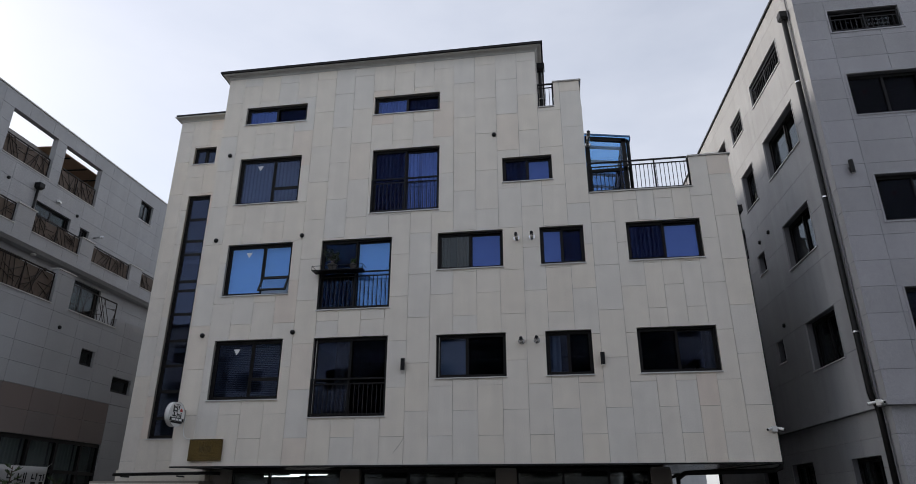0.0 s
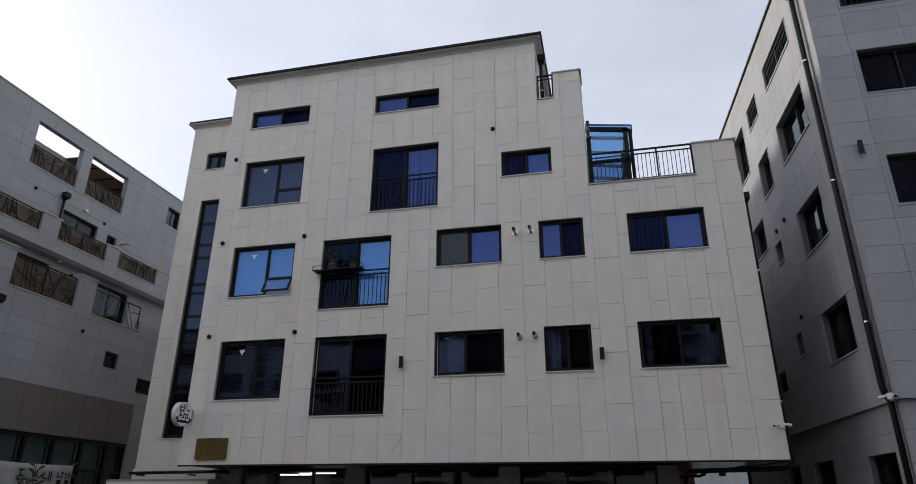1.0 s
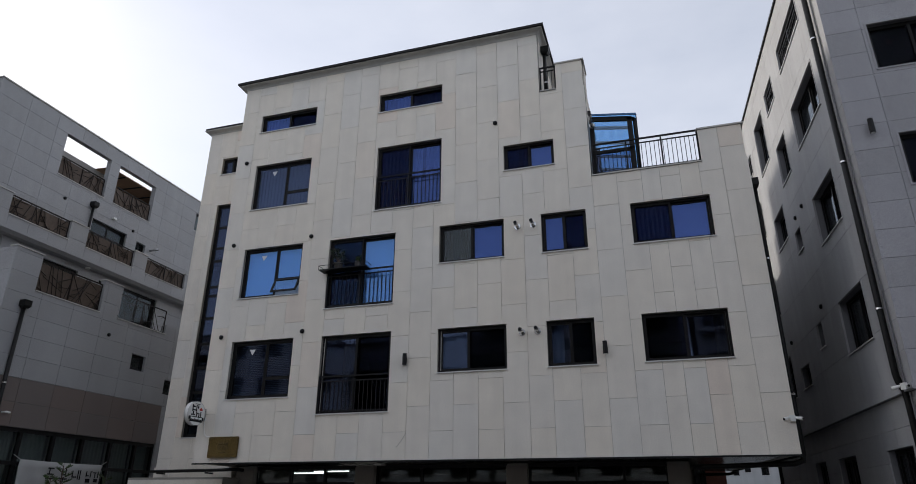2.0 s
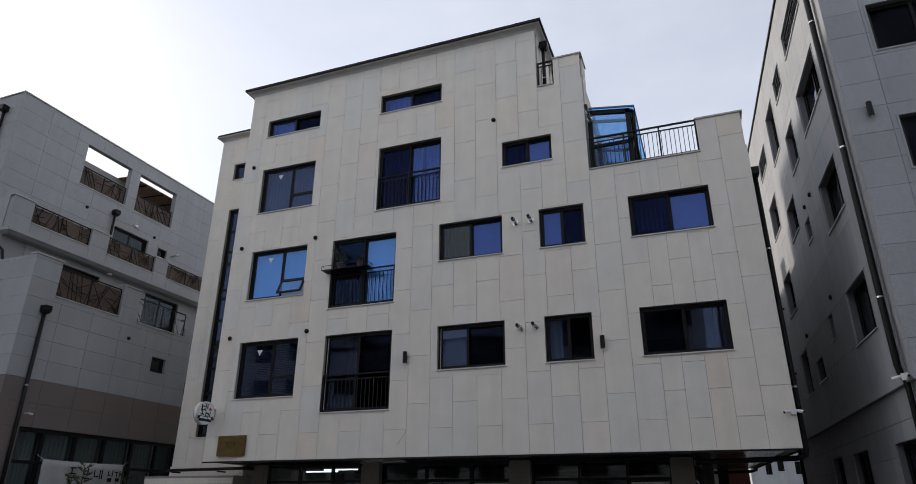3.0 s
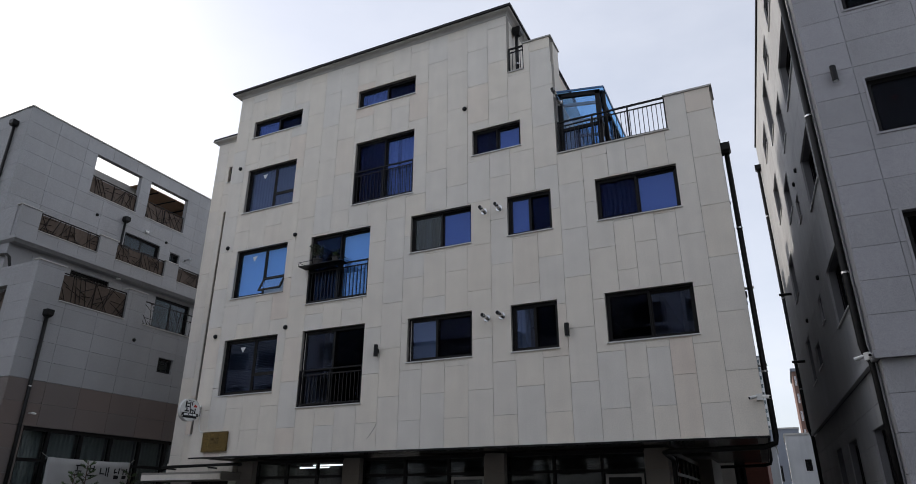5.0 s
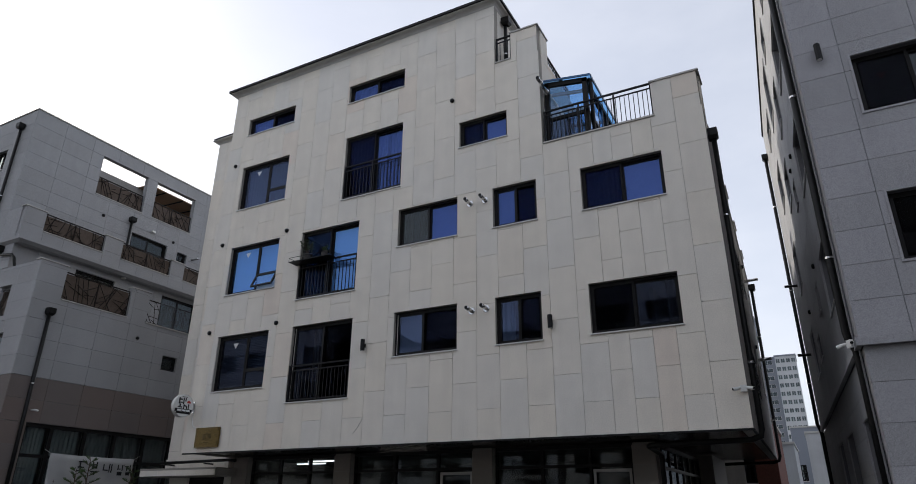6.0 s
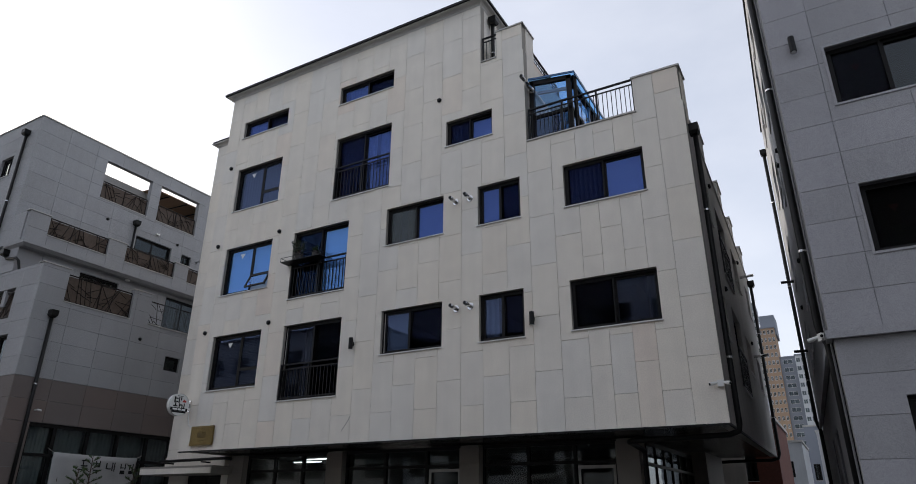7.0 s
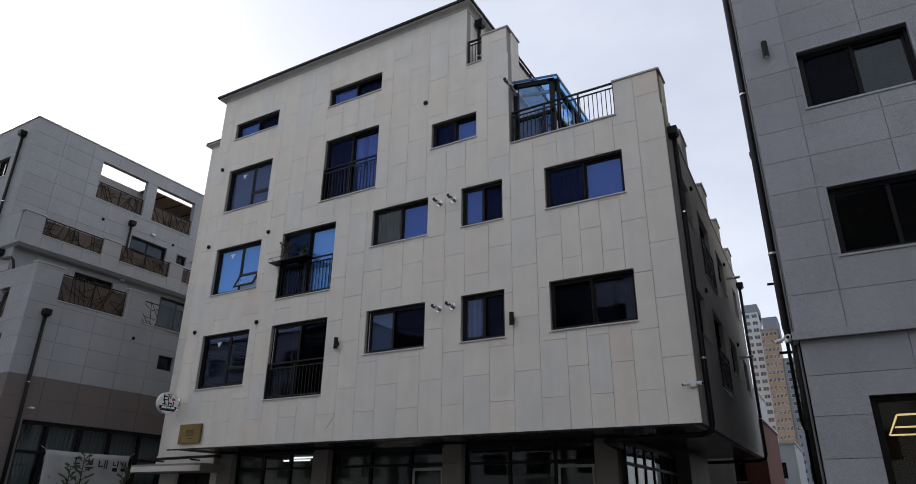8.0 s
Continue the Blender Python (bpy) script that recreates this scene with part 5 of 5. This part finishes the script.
# third storey, set back behind the lower balcony
XM = -18.1
M_WIN = [(0.5, 2.15, 7.62, 9.42), (4.42, 6.3, 7.62, 9.5)]
clad(XM, [(FY, 14.0, 7.4, 9.64)], M_WIN, "third storey wall behind pale granite cladding", spaced(FY + 0.9, 14.0, 1.2), 9.72, 0.62)
for h in M_WIN:
    window(pale, EAST(XM), h, HALVES, back=0.08, mat_glass=GLASS_DARK, sill=False, curtains=((0, 0.5, "dark"),), label="dark balcony door in two halves")
part("ceiling_lamp", Geo().tube([(-17.95, 2.4, 9.638), (-17.95, 2.4, 9.59)], 0.09, 14), PLASTIC, pale)
L_PIERS = ((FY, -0.94), (1.63, 2.42), (4.9, 14.0))
L_WIN = [(3.45, 4.14, 5.92, 6.48), (5.3, 6.4, 5.3, 5.85)]
GREY_Z, BROWN_Z = 4.86, 3.46
lrects = [(FY, 14.0, GREY_Z, 7.52)] + [(a, b, 7.52, 8.70) for a, b in L_PIERS[:2]] + [(*L_PIERS[2], 7.52, 7.9)]
clad(XL, lrects, L_WIN, "lower wall behind pale granite cladding", spaced(FY, 14.0, 1.2), 7.34, 0.62)
for h in L_WIN:
    window(pale, EAST(XL), h, ((0, 1, 0, 1, 0),), back=0.1, mat_glass=GLASS_DARK, sill=False, label="small dark window")
for a, b in L_PIERS[:2]:
    part("coping", Geo().box(a - 0.03, b + 0.03, -0.03, 0.27, 8.704, 8.745), COPING, pale, at=EAST(XL))
part("coping", Geo().box(-0.94, 1.63, -0.03, 0.27, 7.524, 7.56).box(2.42, 4.9, -0.03, 0.27, 7.524, 7.56), COPING, pale, at=EAST(XL))
lattice(pale, EAST(XL) @ pose(-0.92, 0.1, 7.56), 2.53, 1.0, 31)
lattice(pale, EAST(XL) @ pose(2.44, 0.1, 7.56), 2.45, 0.92, 37, screen=False)
clad(XL, [(FY, 5.4, BROWN_Z, GREY_Z - 0.006)], [], "brown band behind granite cladding", spaced(FY, 5.4, 1.2), GREY_Z - 0.7, 0.7, BROWN)
clad(XL, [(5.4, 14.0, GROUND, GREY_Z - 0.006)], [], "grey base wall", spaced(5.4, 14.0, 1.2), GREY_Z - 0.62, 0.62)
clad(XL, [(FY, -1.05, GROUND, BROWN_Z - 0.006)], [], "brown corner pier", [(FY, -1.05)], GREY_Z - 0.7, 0.7, BROWN)
part("balcony_floor", Geo().box(XM - 0.2, XL - 0.25, FY + 0.3, 13.9, 7.40, 7.52), PAVING, pale)
up2 = part("wall", Geo().box(-30.0, XM - 0.035, FY + 0.032, FY + 0.24, 8.72, 9.64), GRANITE_CORE, pale, "front wall of the third storey")
tiles("granite_tile", up2, pose(0, FY, 0), [(-30.0, XM, 8.72, 9.64)], [], spaced(-30.0, XM, 1.2), lambda k: [8.72, 9.04, 9.64], GRANITE)
lo = part("wall", Geo().sheet([(-30.0, XL - 0.035, GREY_Z, 8.70)], [(-19.6, -17.5, 6.9, 8.0), (-18.6, -17.2, 5.0, 6.3)], FY + 0.032, FY + 0.24), GRANITE_CORE, pale, "front wall of the lower block")
tiles("granite_tile", lo, pose(0, FY, 0), [(-30.0, XL, GREY_Z, 8.70)], [(-19.6, -17.5, 6.9, 8.0), (-18.6, -17.2, 5.0, 6.3)], spaced(-30.0, XL, 1.2), lambda k: rows(7.34, 0.62, GREY_Z, 8.70), GRANITE)
lattice(pale, pose(-19.5, FY + 0.1, 6.95), 1.95, 0.95, 41)
window(pale, pose(0, FY, 0), (-18.6, -17.2, 5.0, 6.3), HALVES, mat_glass=GLASS_DARK, label="dark framed window in the front")
lb = part("wall", Geo().box(-30.0, XL - 0.035, FY + 0.032, FY + 0.24, GROUND, GREY_Z - 0.006), GRANITE_CORE, pale, "front wall of the brown base")
tiles("granite_tile", lb, pose(0, FY, 0), [(-30.0, XL, GROUND, GREY_Z - 0.006)], [], spaced(-30.0, XL, 1.2), lambda k: rows(GREY_Z - 0.7, 0.7, GROUND, GREY_Z - 0.006), BROWN)
boxes("wall", GRANITE_CORE, pale, "plain rear walls", I4, (-29.8, XL - 0.25, 13.8, 13.99, GROUND, 7.39), (-29.8, XM - 0.25, 13.8, 13.99, 7.392, 12.94), (-30.0, -29.8, FY + 0.25, 13.99, GROUND, 14.6))
boxes("floor_slab", ROOM, pale, "", I4, (-29.7, XM - 0.25, FY + 0.25, 13.7, 9.52, 9.63), (-29.7, XL - 0.26, FY + 0.25, 13.7, 4.7, 4.85), (-29.7, XL - 0.26, FY + 0.25, 13.7, 7.2, 7.39))
# ground floor window band with pale curtains behind
M_EDGE = (-1.05, -0.15, 1.02, 2.15, 3.35, 4.5, 5.4)
band = part("shop_window", Geo().sheet([(-1.05, 5.4, 0.0, BROWN_Z)], [(a + 0.05, b - 0.05, c, d) for a, b in zip(M_EDGE, M_EDGE[1:]) for c, d in ((0.1, 2.42), (2.52, BROWN_Z - 0.12))], 0.05, 0.17), FRAME, pale, "dark framed window band", EAST(XL))
for a, b in zip(M_EDGE, M_EDGE[1:]):
    part("pane", Geo().box(a + 0.04, b - 0.04, 0.1, 0.11, 0.05, BROWN_Z - 0.1), GLASS_DARK, band).visible_shadow = False
    part("curtain", folds(a + 0.05, b - 0.05, 0.05, BROWN_Z - 0.1, 0.35, 7), CURTAIN, band, "pale hanging curtain", smooth=True)
part("base", Geo().box(XL - 0.24, XL, -1.05, 5.4, GROUND, -0.002), BROWN, pale)

# its pipes, lamps and vents
downpipe("rain_pipe", "black rain pipe down the pale granite corner", [(XL + 0.1, -1.24, 6.9), (XL + 0.1, -1.24, GROUND)], (XL + 0.13, -1.24, 7.02), r=0.06)
downpipe("rain_pipe", "short black rain pipe ending on the terrace", [(XU + 0.1, 2.89, 12.5), (XU + 0.1, 2.89, 9.96)], (XU + 0.14, 2.89, 12.62), r=0.05)
downpipe("rain_pipe", "black rain pipe on the upper front", [(-19.8, FY - 0.09, 14.75), (-19.8, FY - 0.09, 9.9), (-19.8, FY - 0.05, 9.0), (-19.8, FY - 0.05, 8.7)], (-19.8, FY - 0.13, 14.9), r=0.055)
downpipe("rain_pipe", "black bent rain pipe under the ledge", [(-18.75, FY - 0.07, 9.40), (-18.75, FY - 0.07, 9.36), (-18.6, FY - 0.07, 9.24), (-17.95, FY - 0.06, 9.16), (-17.82, FY - 0.02, 9.05), (-17.82, FY + 0.3, 8.0), (-17.82, FY + 0.4, 7.55)], (-18.75, FY - 0.1, 9.5), r=0.05)
for x, y, z in ((XU, 1.63, 12.34), (XU, 5.18, 12.40), (XL, 2.21, 6.88), (XM, 3.2, 9.35)):
    t = thing("wall_vent", "small round black vent cowl on pale granite", "vent", pose(x, y, z, 0, 0, 90), group="vent cowls on the pale granite wall")
    part("cowl", vent_mesh, IRON, t)
t = thing("wall_lamp", "small white floodlight over the terrace door", "wall lamp", pose(XU, 4.03, 12.5))
part("head", Geo().hexa([(0.05, -0.08, -0.06), (0.14, -0.08, -0.06), (0.14, 0.08, -0.06), (0.05, 0.08, -0.06)], [(0.04, -0.08, 0.05), (0.14, -0.08, 0.025), (0.14, 0.08, 0.025), (0.04, 0.08, 0.05)]), PLASTIC, t)
part("arm", Geo().box(0, 0.06, -0.03, 0.03, -0.03, 0.03), IRON, t)
t = thing("side_flue", "steel flue on the pale granite wall", "flue pipe", pose(XU, 6.35, 11.9))
part("pipe", Geo().tube([(0, 0, 0), (0.45, 0, 0.02)], 0.045, 12), CHROME, t, smooth=True)
t = thing("security_camera", "small white security camera on the pipe", "security camera", pose(XL + 0.16, -1.0, 3.83))
part("camera_body", Geo().tube([(0, 0, 0), (0.04, 0.11, -0.02)], 0.032, 10), PLASTIC, t)
part("arm", Geo().box(-0.16, 0.0, -0.02, 0.02, -0.02, 0.02), PLASTIC, t)

# banner with drawn strokes, tied before the window band
ban = thing("banner", "off-white cloth banner with dark brush strokes", "banner", pose(XL + 0.12, -0.12, 1.3))
g = Geo()
nb, mb = 24, 6
for j in range(mb + 1):
    for k in range(nb + 1):
        g.v.append((0.025 * math.sin(k * 0.9 + j) + 0.015 * math.sin(j * 2.1 + k * 0.3), 3.05 * k / nb, 1.28 * j / mb - 0.02 * math.sin(math.pi * k / nb) * (j == mb)))
for j in range(mb):
    for k in range(nb):
        a = j * (nb + 1) + k
        g.f.append([a, a + 1, a + nb + 2, a + nb + 1])
cloth = part("cloth", g, CANVAS, ban, smooth=True)
solid = cloth.modifiers.new("thickness", "SOLIDIFY")
solid.thickness = 0.004
for y, z, w, h in ((1.08, 0.86, 0.24, 0.04), (1.04, 0.95, 0.04, 0.16), (1.08, 1.03, 0.22, 0.04), (1.08, 0.74, 0.3, 0.04), (1.5, 0.95, 0.04, 0.2), (1.64, 0.95, 0.04, 0.2), (1.57, 0.86, 0.18, 0.04), (1.57, 0.96, 0.16, 0.035), (1.57, 0.74, 0.3, 0.04), (1.57, 0.68, 0.04, 0.1),
                   (1.9, 0.9, 0.04, 0.2), (1.98, 0.81, 0.18, 0.04), (2.12, 0.88, 0.04, 0.28), (2.2, 0.88, 0.04, 0.3), (2.45, 0.92, 0.04, 0.16), (2.5, 0.87, 0.12, 0.035), (2.62, 0.92, 0.04, 0.2), (2.53, 0.72, 0.18, 0.12), (2.78, 0.97, 0.14, 0.035), (2.8, 0.88, 0.04, 0.14), (2.92, 0.92, 0.04, 0.2), (2.85, 0.73, 0.16, 0.11)):
    part("stroke", Geo().box(0.05, 0.054, y - w / 2, y + w / 2, z - h / 2 + 0.05, z + h / 2 + 0.05), INK, ban, "dark plain stroke")
part("cord", Geo().tube([(0, 0, 1.27), (-0.06, -0.2, 1.4)], 0.006, 5).tube([(0, 3.05, 1.27), (-0.06, 3.3, 1.4)], 0.006, 5), PLASTIC, ban)
for y in (0.3, 2.75):
    part("stake", Geo().bar((-0.04, y, -1.95), (-0.04, y, 1.25), 0.03), BARK, ban)


def conifer(x, y, height, seed, label):
    """Young pine: tapered trunk, whorls of limbs, tufts of needles."""
    rng = random.Random(seed)
    t = thing("young_pine", label, "tree", pose(x, y, GROUND), group="shrubs before the banner")
    part("trunk", Geo().tube([(0, 0, 0), (0.02, 0.01, height * 0.5), (0, 0, height)], [0.05, 0.03, 0.008], 8), BARK, t)
    limbs, needles = Geo(), Geo()
    for k in range(26):
        z = height * (0.3 + 0.7 * k / 26)
        reach = 0.12 + 0.55 * (1 - k / 28)
        a = k * 2.4 + rng.uniform(-0.4, 0.4)
        tip = Vector((math.cos(a) * reach, math.sin(a) * reach, z + reach * 0.45))
        limbs.tube([(0, 0, z), tuple(tip)], [0.012, 0.004], 5)
        for j in range(44):
            f = rng.uniform(0.3, 1.0)
            c = Vector((0, 0, z)).lerp(tip, f)
            d = (Vector((rng.gauss(0, 0.6), rng.gauss(0, 0.6), 0.9)) + (tip - Vector((0, 0, z))).normalized() * 0.7).normalized() * rng.uniform(0.07, 0.13)
            s = d.cross(Vector((rng.uniform(-1, 1), rng.uniform(-1, 1), 0.2))).normalized() * 0.014
            b = len(needles.v)
            needles.v += [tuple(c - s), tuple(c + s), tuple(c + d)]
            needles.f.append([b, b + 1, b + 2])
    part("limbs", limbs, BARK, t)
    part("needles", needles, LEAF, t)
    return t


conifer(-15.35, 0.85, 3.15, 2, "young green pine growing before the banner")
conifer(-15.2, 0.35, 2.75, 4, "shorter green pine growing before the banner")
conifer(-15.1, 2.3, 2.85, 9, "thin green pine growing before the banner")


# ---- distance seen down the alley ----
EYE_X, EYE_Y, EYE_Z = 6.6, -13.1, 0.9


def far_box(az_l, az_r, dist, el, deep=12.0):
    """Plan rectangle and top height of a far building, from two bearings left of +y, its distance and the rise of its roof."""
    x0 = EYE_X - dist * math.tan(radians(az_l))
    x1 = EYE_X - dist * math.tan(radians(az_r))
    return x0, x1, EYE_Y + dist, EYE_Y + dist + deep, EYE_Z + dist * math.tan(radians(el))


def tower(az_l, az_r, dist, el, mat, label, cols, storey=2.8, win_w=0.6, trim=None, core=None):
    x0, x1, y0, y1, top = far_box(az_l, az_r, dist, el)
    t = thing("apartment_tower", label, "building", pose(0, 0, GROUND), group="far apartment towers")
    part("wall", Geo().box(x0, x1, y0, y1, 0, top - GROUND), mat, t)
    part("roof", Geo().box(x0 - 0.2, x1 + 0.2, y0 - 0.2, y1, top - GROUND, top - GROUND + 0.5), TOWER_GREY, t)
    if core:
        part("lift_core", Geo().box(x0 + (x1 - x0) * core[0], x0 + (x1 - x0) * core[1], y0 + 3, y1 + 3, top - GROUND - 2, top - GROUND + core[2]), TOWER_GREY, t)
    w = (x1 - x0) / cols
    fm = Geo().sheet([(-w * win_w / 2, w * win_w / 2, 0, 1.5)], [(-w * win_w / 2 + 0.08, -0.04, 0.08, 1.42), (0.04, w * win_w / 2 - 0.08, 0.08, 1.42)], -0.08, 0.0).mesh("window", TOWER_WHITE)
    pm = Geo().box(-w * win_w / 2 + 0.08, w * win_w / 2 - 0.08, -0.04, -0.02, 0.08, 1.42).mesh("pane", GLASS_DARK)
    n = int((top - GROUND - 0.8) / storey)
    for j in range(max(0, n - 16), n):
        for k in range(cols):
            q = part("window", fm, TOWER_WHITE, t, at=pose(x0 + w * (k + 0.5), y0, top - GROUND - (n - j) * storey + 0.5))
            part("pane", pm, GLASS_DARK, q)
    if trim:
        for j in range(n):
            part("band", Geo().box(x0 - 0.05, x1 + 0.05, y0 - 0.15, y0, top - GROUND - j * storey - 0.35, top - GROUND - j * storey - 0.05), trim, t)
    return t


tower(5.5, 4.4, 270, 15.1, TOWER_WHITE, "tall pale apartment tower far down the alley", 2, core=(0.0, 1.0, 4.0), win_w=0.75)
tower(4.38, 3.2, 260, 13.6, TOWER_ORANGE, "tall orange and grey apartment tower far away", 4, core=(0.15, 1.1, 5.5))
tower(3.18, 2.1, 261, 11.2, TOWER_GREY, "lower grey wing of a far apartment tower", 1)
tower(2.08, 0.6, 250, 11.3, TOWER_WHITE, "white apartment tower with green glass far away", 4, win_w=0.8)
tower(-0.8, -1.45, 120, 10.1, TOWER_BRICK, "brown apartment tower flank far away", 2, win_w=0.4)
tower(-1.46, -2.9, 121, 10.1, TOWER_GREY, "grey apartment tower with white storey bands", 3, win_w=0.85, trim=TOWER_WHITE)


def low_house(az_l, az_r, dist, el, mat, label, wins=(), deep=6.0):
    x0, x1, y0, y1, top = far_box(az_l, az_r, dist, el, deep)
    t = thing("low_house", label, "building", pose(0, 0, GROUND))
    holes = [(x0 + (x1 - x0) * a, x0 + (x1 - x0) * b, c - GROUND, d - GROUND) for a, b, c, d in wins]
    part("wall", Geo().sheet([(x0, x1, 0, top - GROUND)], holes, y0, y0 + 0.2), mat, t)
    boxes("wall", mat, t, "", None, (x0, x0 + 0.2, y0 + 0.202, y1, 0, top - GROUND), (x1 - 0.2, x1, y0 + 0.202, y1, 0, top - GROUND))
    part("roof", Geo().box(x0 - 0.06, x1 + 0.06, y0 - 0.06, y1, top - GROUND, top - GROUND + 0.12), COPING, t)
    part("room", Geo().box(x0 + 0.3, x1 - 0.3, y1 - 0.4, y1 - 0.2, 0, top - GROUND - 0.1), ROOM, t)
    for h in holes:
        window(t, pose(0, y0, 0), h, HALVES, back=0.06, mat_glass=GLASS_DARK, label="dark framed window")
    return t


low_house(7.6, 4.4, 28.5, 6.7, BRICKRED, "low red brick house down the alley", wins=((0.17, 0.5, 2.0, 2.85),))
low_house(7.4, 5.0, 38, 9.3, PANELWHITE, "white plastered house behind the brick house", wins=((0.6, 0.75, 5.2, 5.9),))
low_house(4.25, 2.7, 40, 4.9, PANELWHITE, "narrow pale house down the alley", wins=((0.2, 0.5, 2.6, 3.4),))
low_house(2.4, 0.2, 60, 6.0, TOWER_GREY, "dark grey low house down the alley", wins=((0.1, 0.3, 3.2, 4.4), (0.5, 0.75, 3.2, 4.4), (0.1, 0.3, 0.8, 2.0)))
low_house(1.6, -4.0, 48, 5.6, PANELWHITE, "pale grey house with dark windows", wins=((0.2, 0.28, 3.4, 4.1), (0.36, 0.44, 3.6, 4.4), (0.58, 0.68, 3.4, 4.2), (0.22, 0.34, 1.6, 2.5), (0.5, 0.62, 1.6, 2.5)))
low_house(13.0, 7.7, 34, 3.8, PANELWHITE, "pale panelled wall seen under the overhang")
duct = thing("steel_duct", "bent steel exhaust duct on the far house", "duct", pose(6.6 + 1.75, -13.1 + 34, GROUND))
part("pipe", Geo().tube([(0, 0, 0), (0, 0, 4.3), (-0.1, 0, 4.5), (-0.35, 0, 4.55)], 0.14, 14), CHROME, duct, smooth=True)
part("pipe", Geo().tube([(0.4, 0.1, 0), (0.4, 0.1, 4.1)], 0.09, 12), CHROME, duct, smooth=True)

# ---- unseen house added behind the beige one to shade the alley's far end ----
t = thing("unseen_rear_house", "unseen plain grey house added behind the beige house to shade the alley", "building", pose(0, 0, GROUND))
part("wall", Geo().box(-11.0, 3.2, 15.2, 26.0, 0, 12.0), STUCCO, t)
part("roof", Geo().box(-11.1, 3.3, 15.1, 26.1, 12.0, 12.15), CAP, t)

# ---- houses on the near side of the street, seen in the window glass ----
def street_house(x0, x1, y, h, mat, label, cols, balcony=()):
    """Flat-roofed house that faces +y, with rows of framed windows and some railed balconies."""
    t = thing("street_house", label, "building", pose(0, y, GROUND), group="houses across the street")
    w = (x1 - x0) / cols
    ww = min(1.9, w * 0.6)
    holes = []
    z = 3.9
    while z + 1.9 < h:
        holes += [(x0 + w * (k + 0.5) - ww / 2, x0 + w * (k + 0.5) + ww / 2, z, z + 1.45) for k in range(cols)]
        z += 2.85
    turned = pose(0, 0, 0, 0, 0, 180)
    flip = [(-b, -a, c, d) for a, b, c, d in holes]
    part("wall", Geo().sheet([(-x1, -x0, 0, h)], flip, 0.0, 0.25), mat, t, "street wall", turned)
    boxes("wall", mat, t, "plain wall", None, (x0, x0 + 0.2, -9.0, -0.252, 0, h), (x1 - 0.2, x1, -9.0, -0.252, 0, h), (x0 + 0.202, x1 - 0.202, -9.0, -8.8, 0, h))
    part("roof", Geo().box(x0 - 0.1, x1 + 0.1, -9.1, 0.12, h, h + 0.16), CAP, t)
    part("floor_slab", Geo().box(x0 + 0.3, x1 - 0.3, -2.2, -2.0, 0.1, h - 0.1), ROOM, t, "inner wall")
    fm = Geo().sheet([(0, ww, 0, 1.45)], [(0.07, ww / 2 - 0.035, 0.07, 1.38), (ww / 2 + 0.035, ww - 0.07, 0.07, 1.38)], 0.1, 0.2).mesh("window", FRAME)
    pm = Geo().box(0.05, ww - 0.05, 0.14, 0.15, 0.05, 1.40).mesh("pane", GLASS_DARK)
    for k, (a, b, c, d) in enumerate(flip):
        q = part("window", fm, FRAME, t, at=turned @ pose(a, 0, c))
        part("pane", pm, GLASS_DARK, q).visible_shadow = False
        if k % cols in balcony:
            part("balcony_slab", Geo().box(a - 0.3, b + 0.3, -1.1, -0.002, c - 0.3, c - 0.12), COPING, t, at=turned)
            railing("balcony_railing", t, turned @ pose(a - 0.28, -1.05, c - 0.12), b - a + 0.56, 1.05, gap=0.16)
    return t


street_house(-46.0, -24.5, -27.0, 15.4, STUCCO, "grey stuccoed house across the street", 7)
street_house(-23.6, -10.2, -27.4, 13.0, PANELWHITE, "pale panelled house with balconies across the street", 4, (1, 3))
street_house(-9.4, 3.6, -26.6, 15.6, COPING, "pale stone house with balconies across the street", 4, (1, 2))
street_house(4.6, 15.0, -27.2, 17.2, STUCCO, "tall grey house with balconies across the street", 4, (0, 2))
street_house(16.0, 30.0, -26.8, 12.0, STUCCO, "stuccoed corner house across the street", 5)
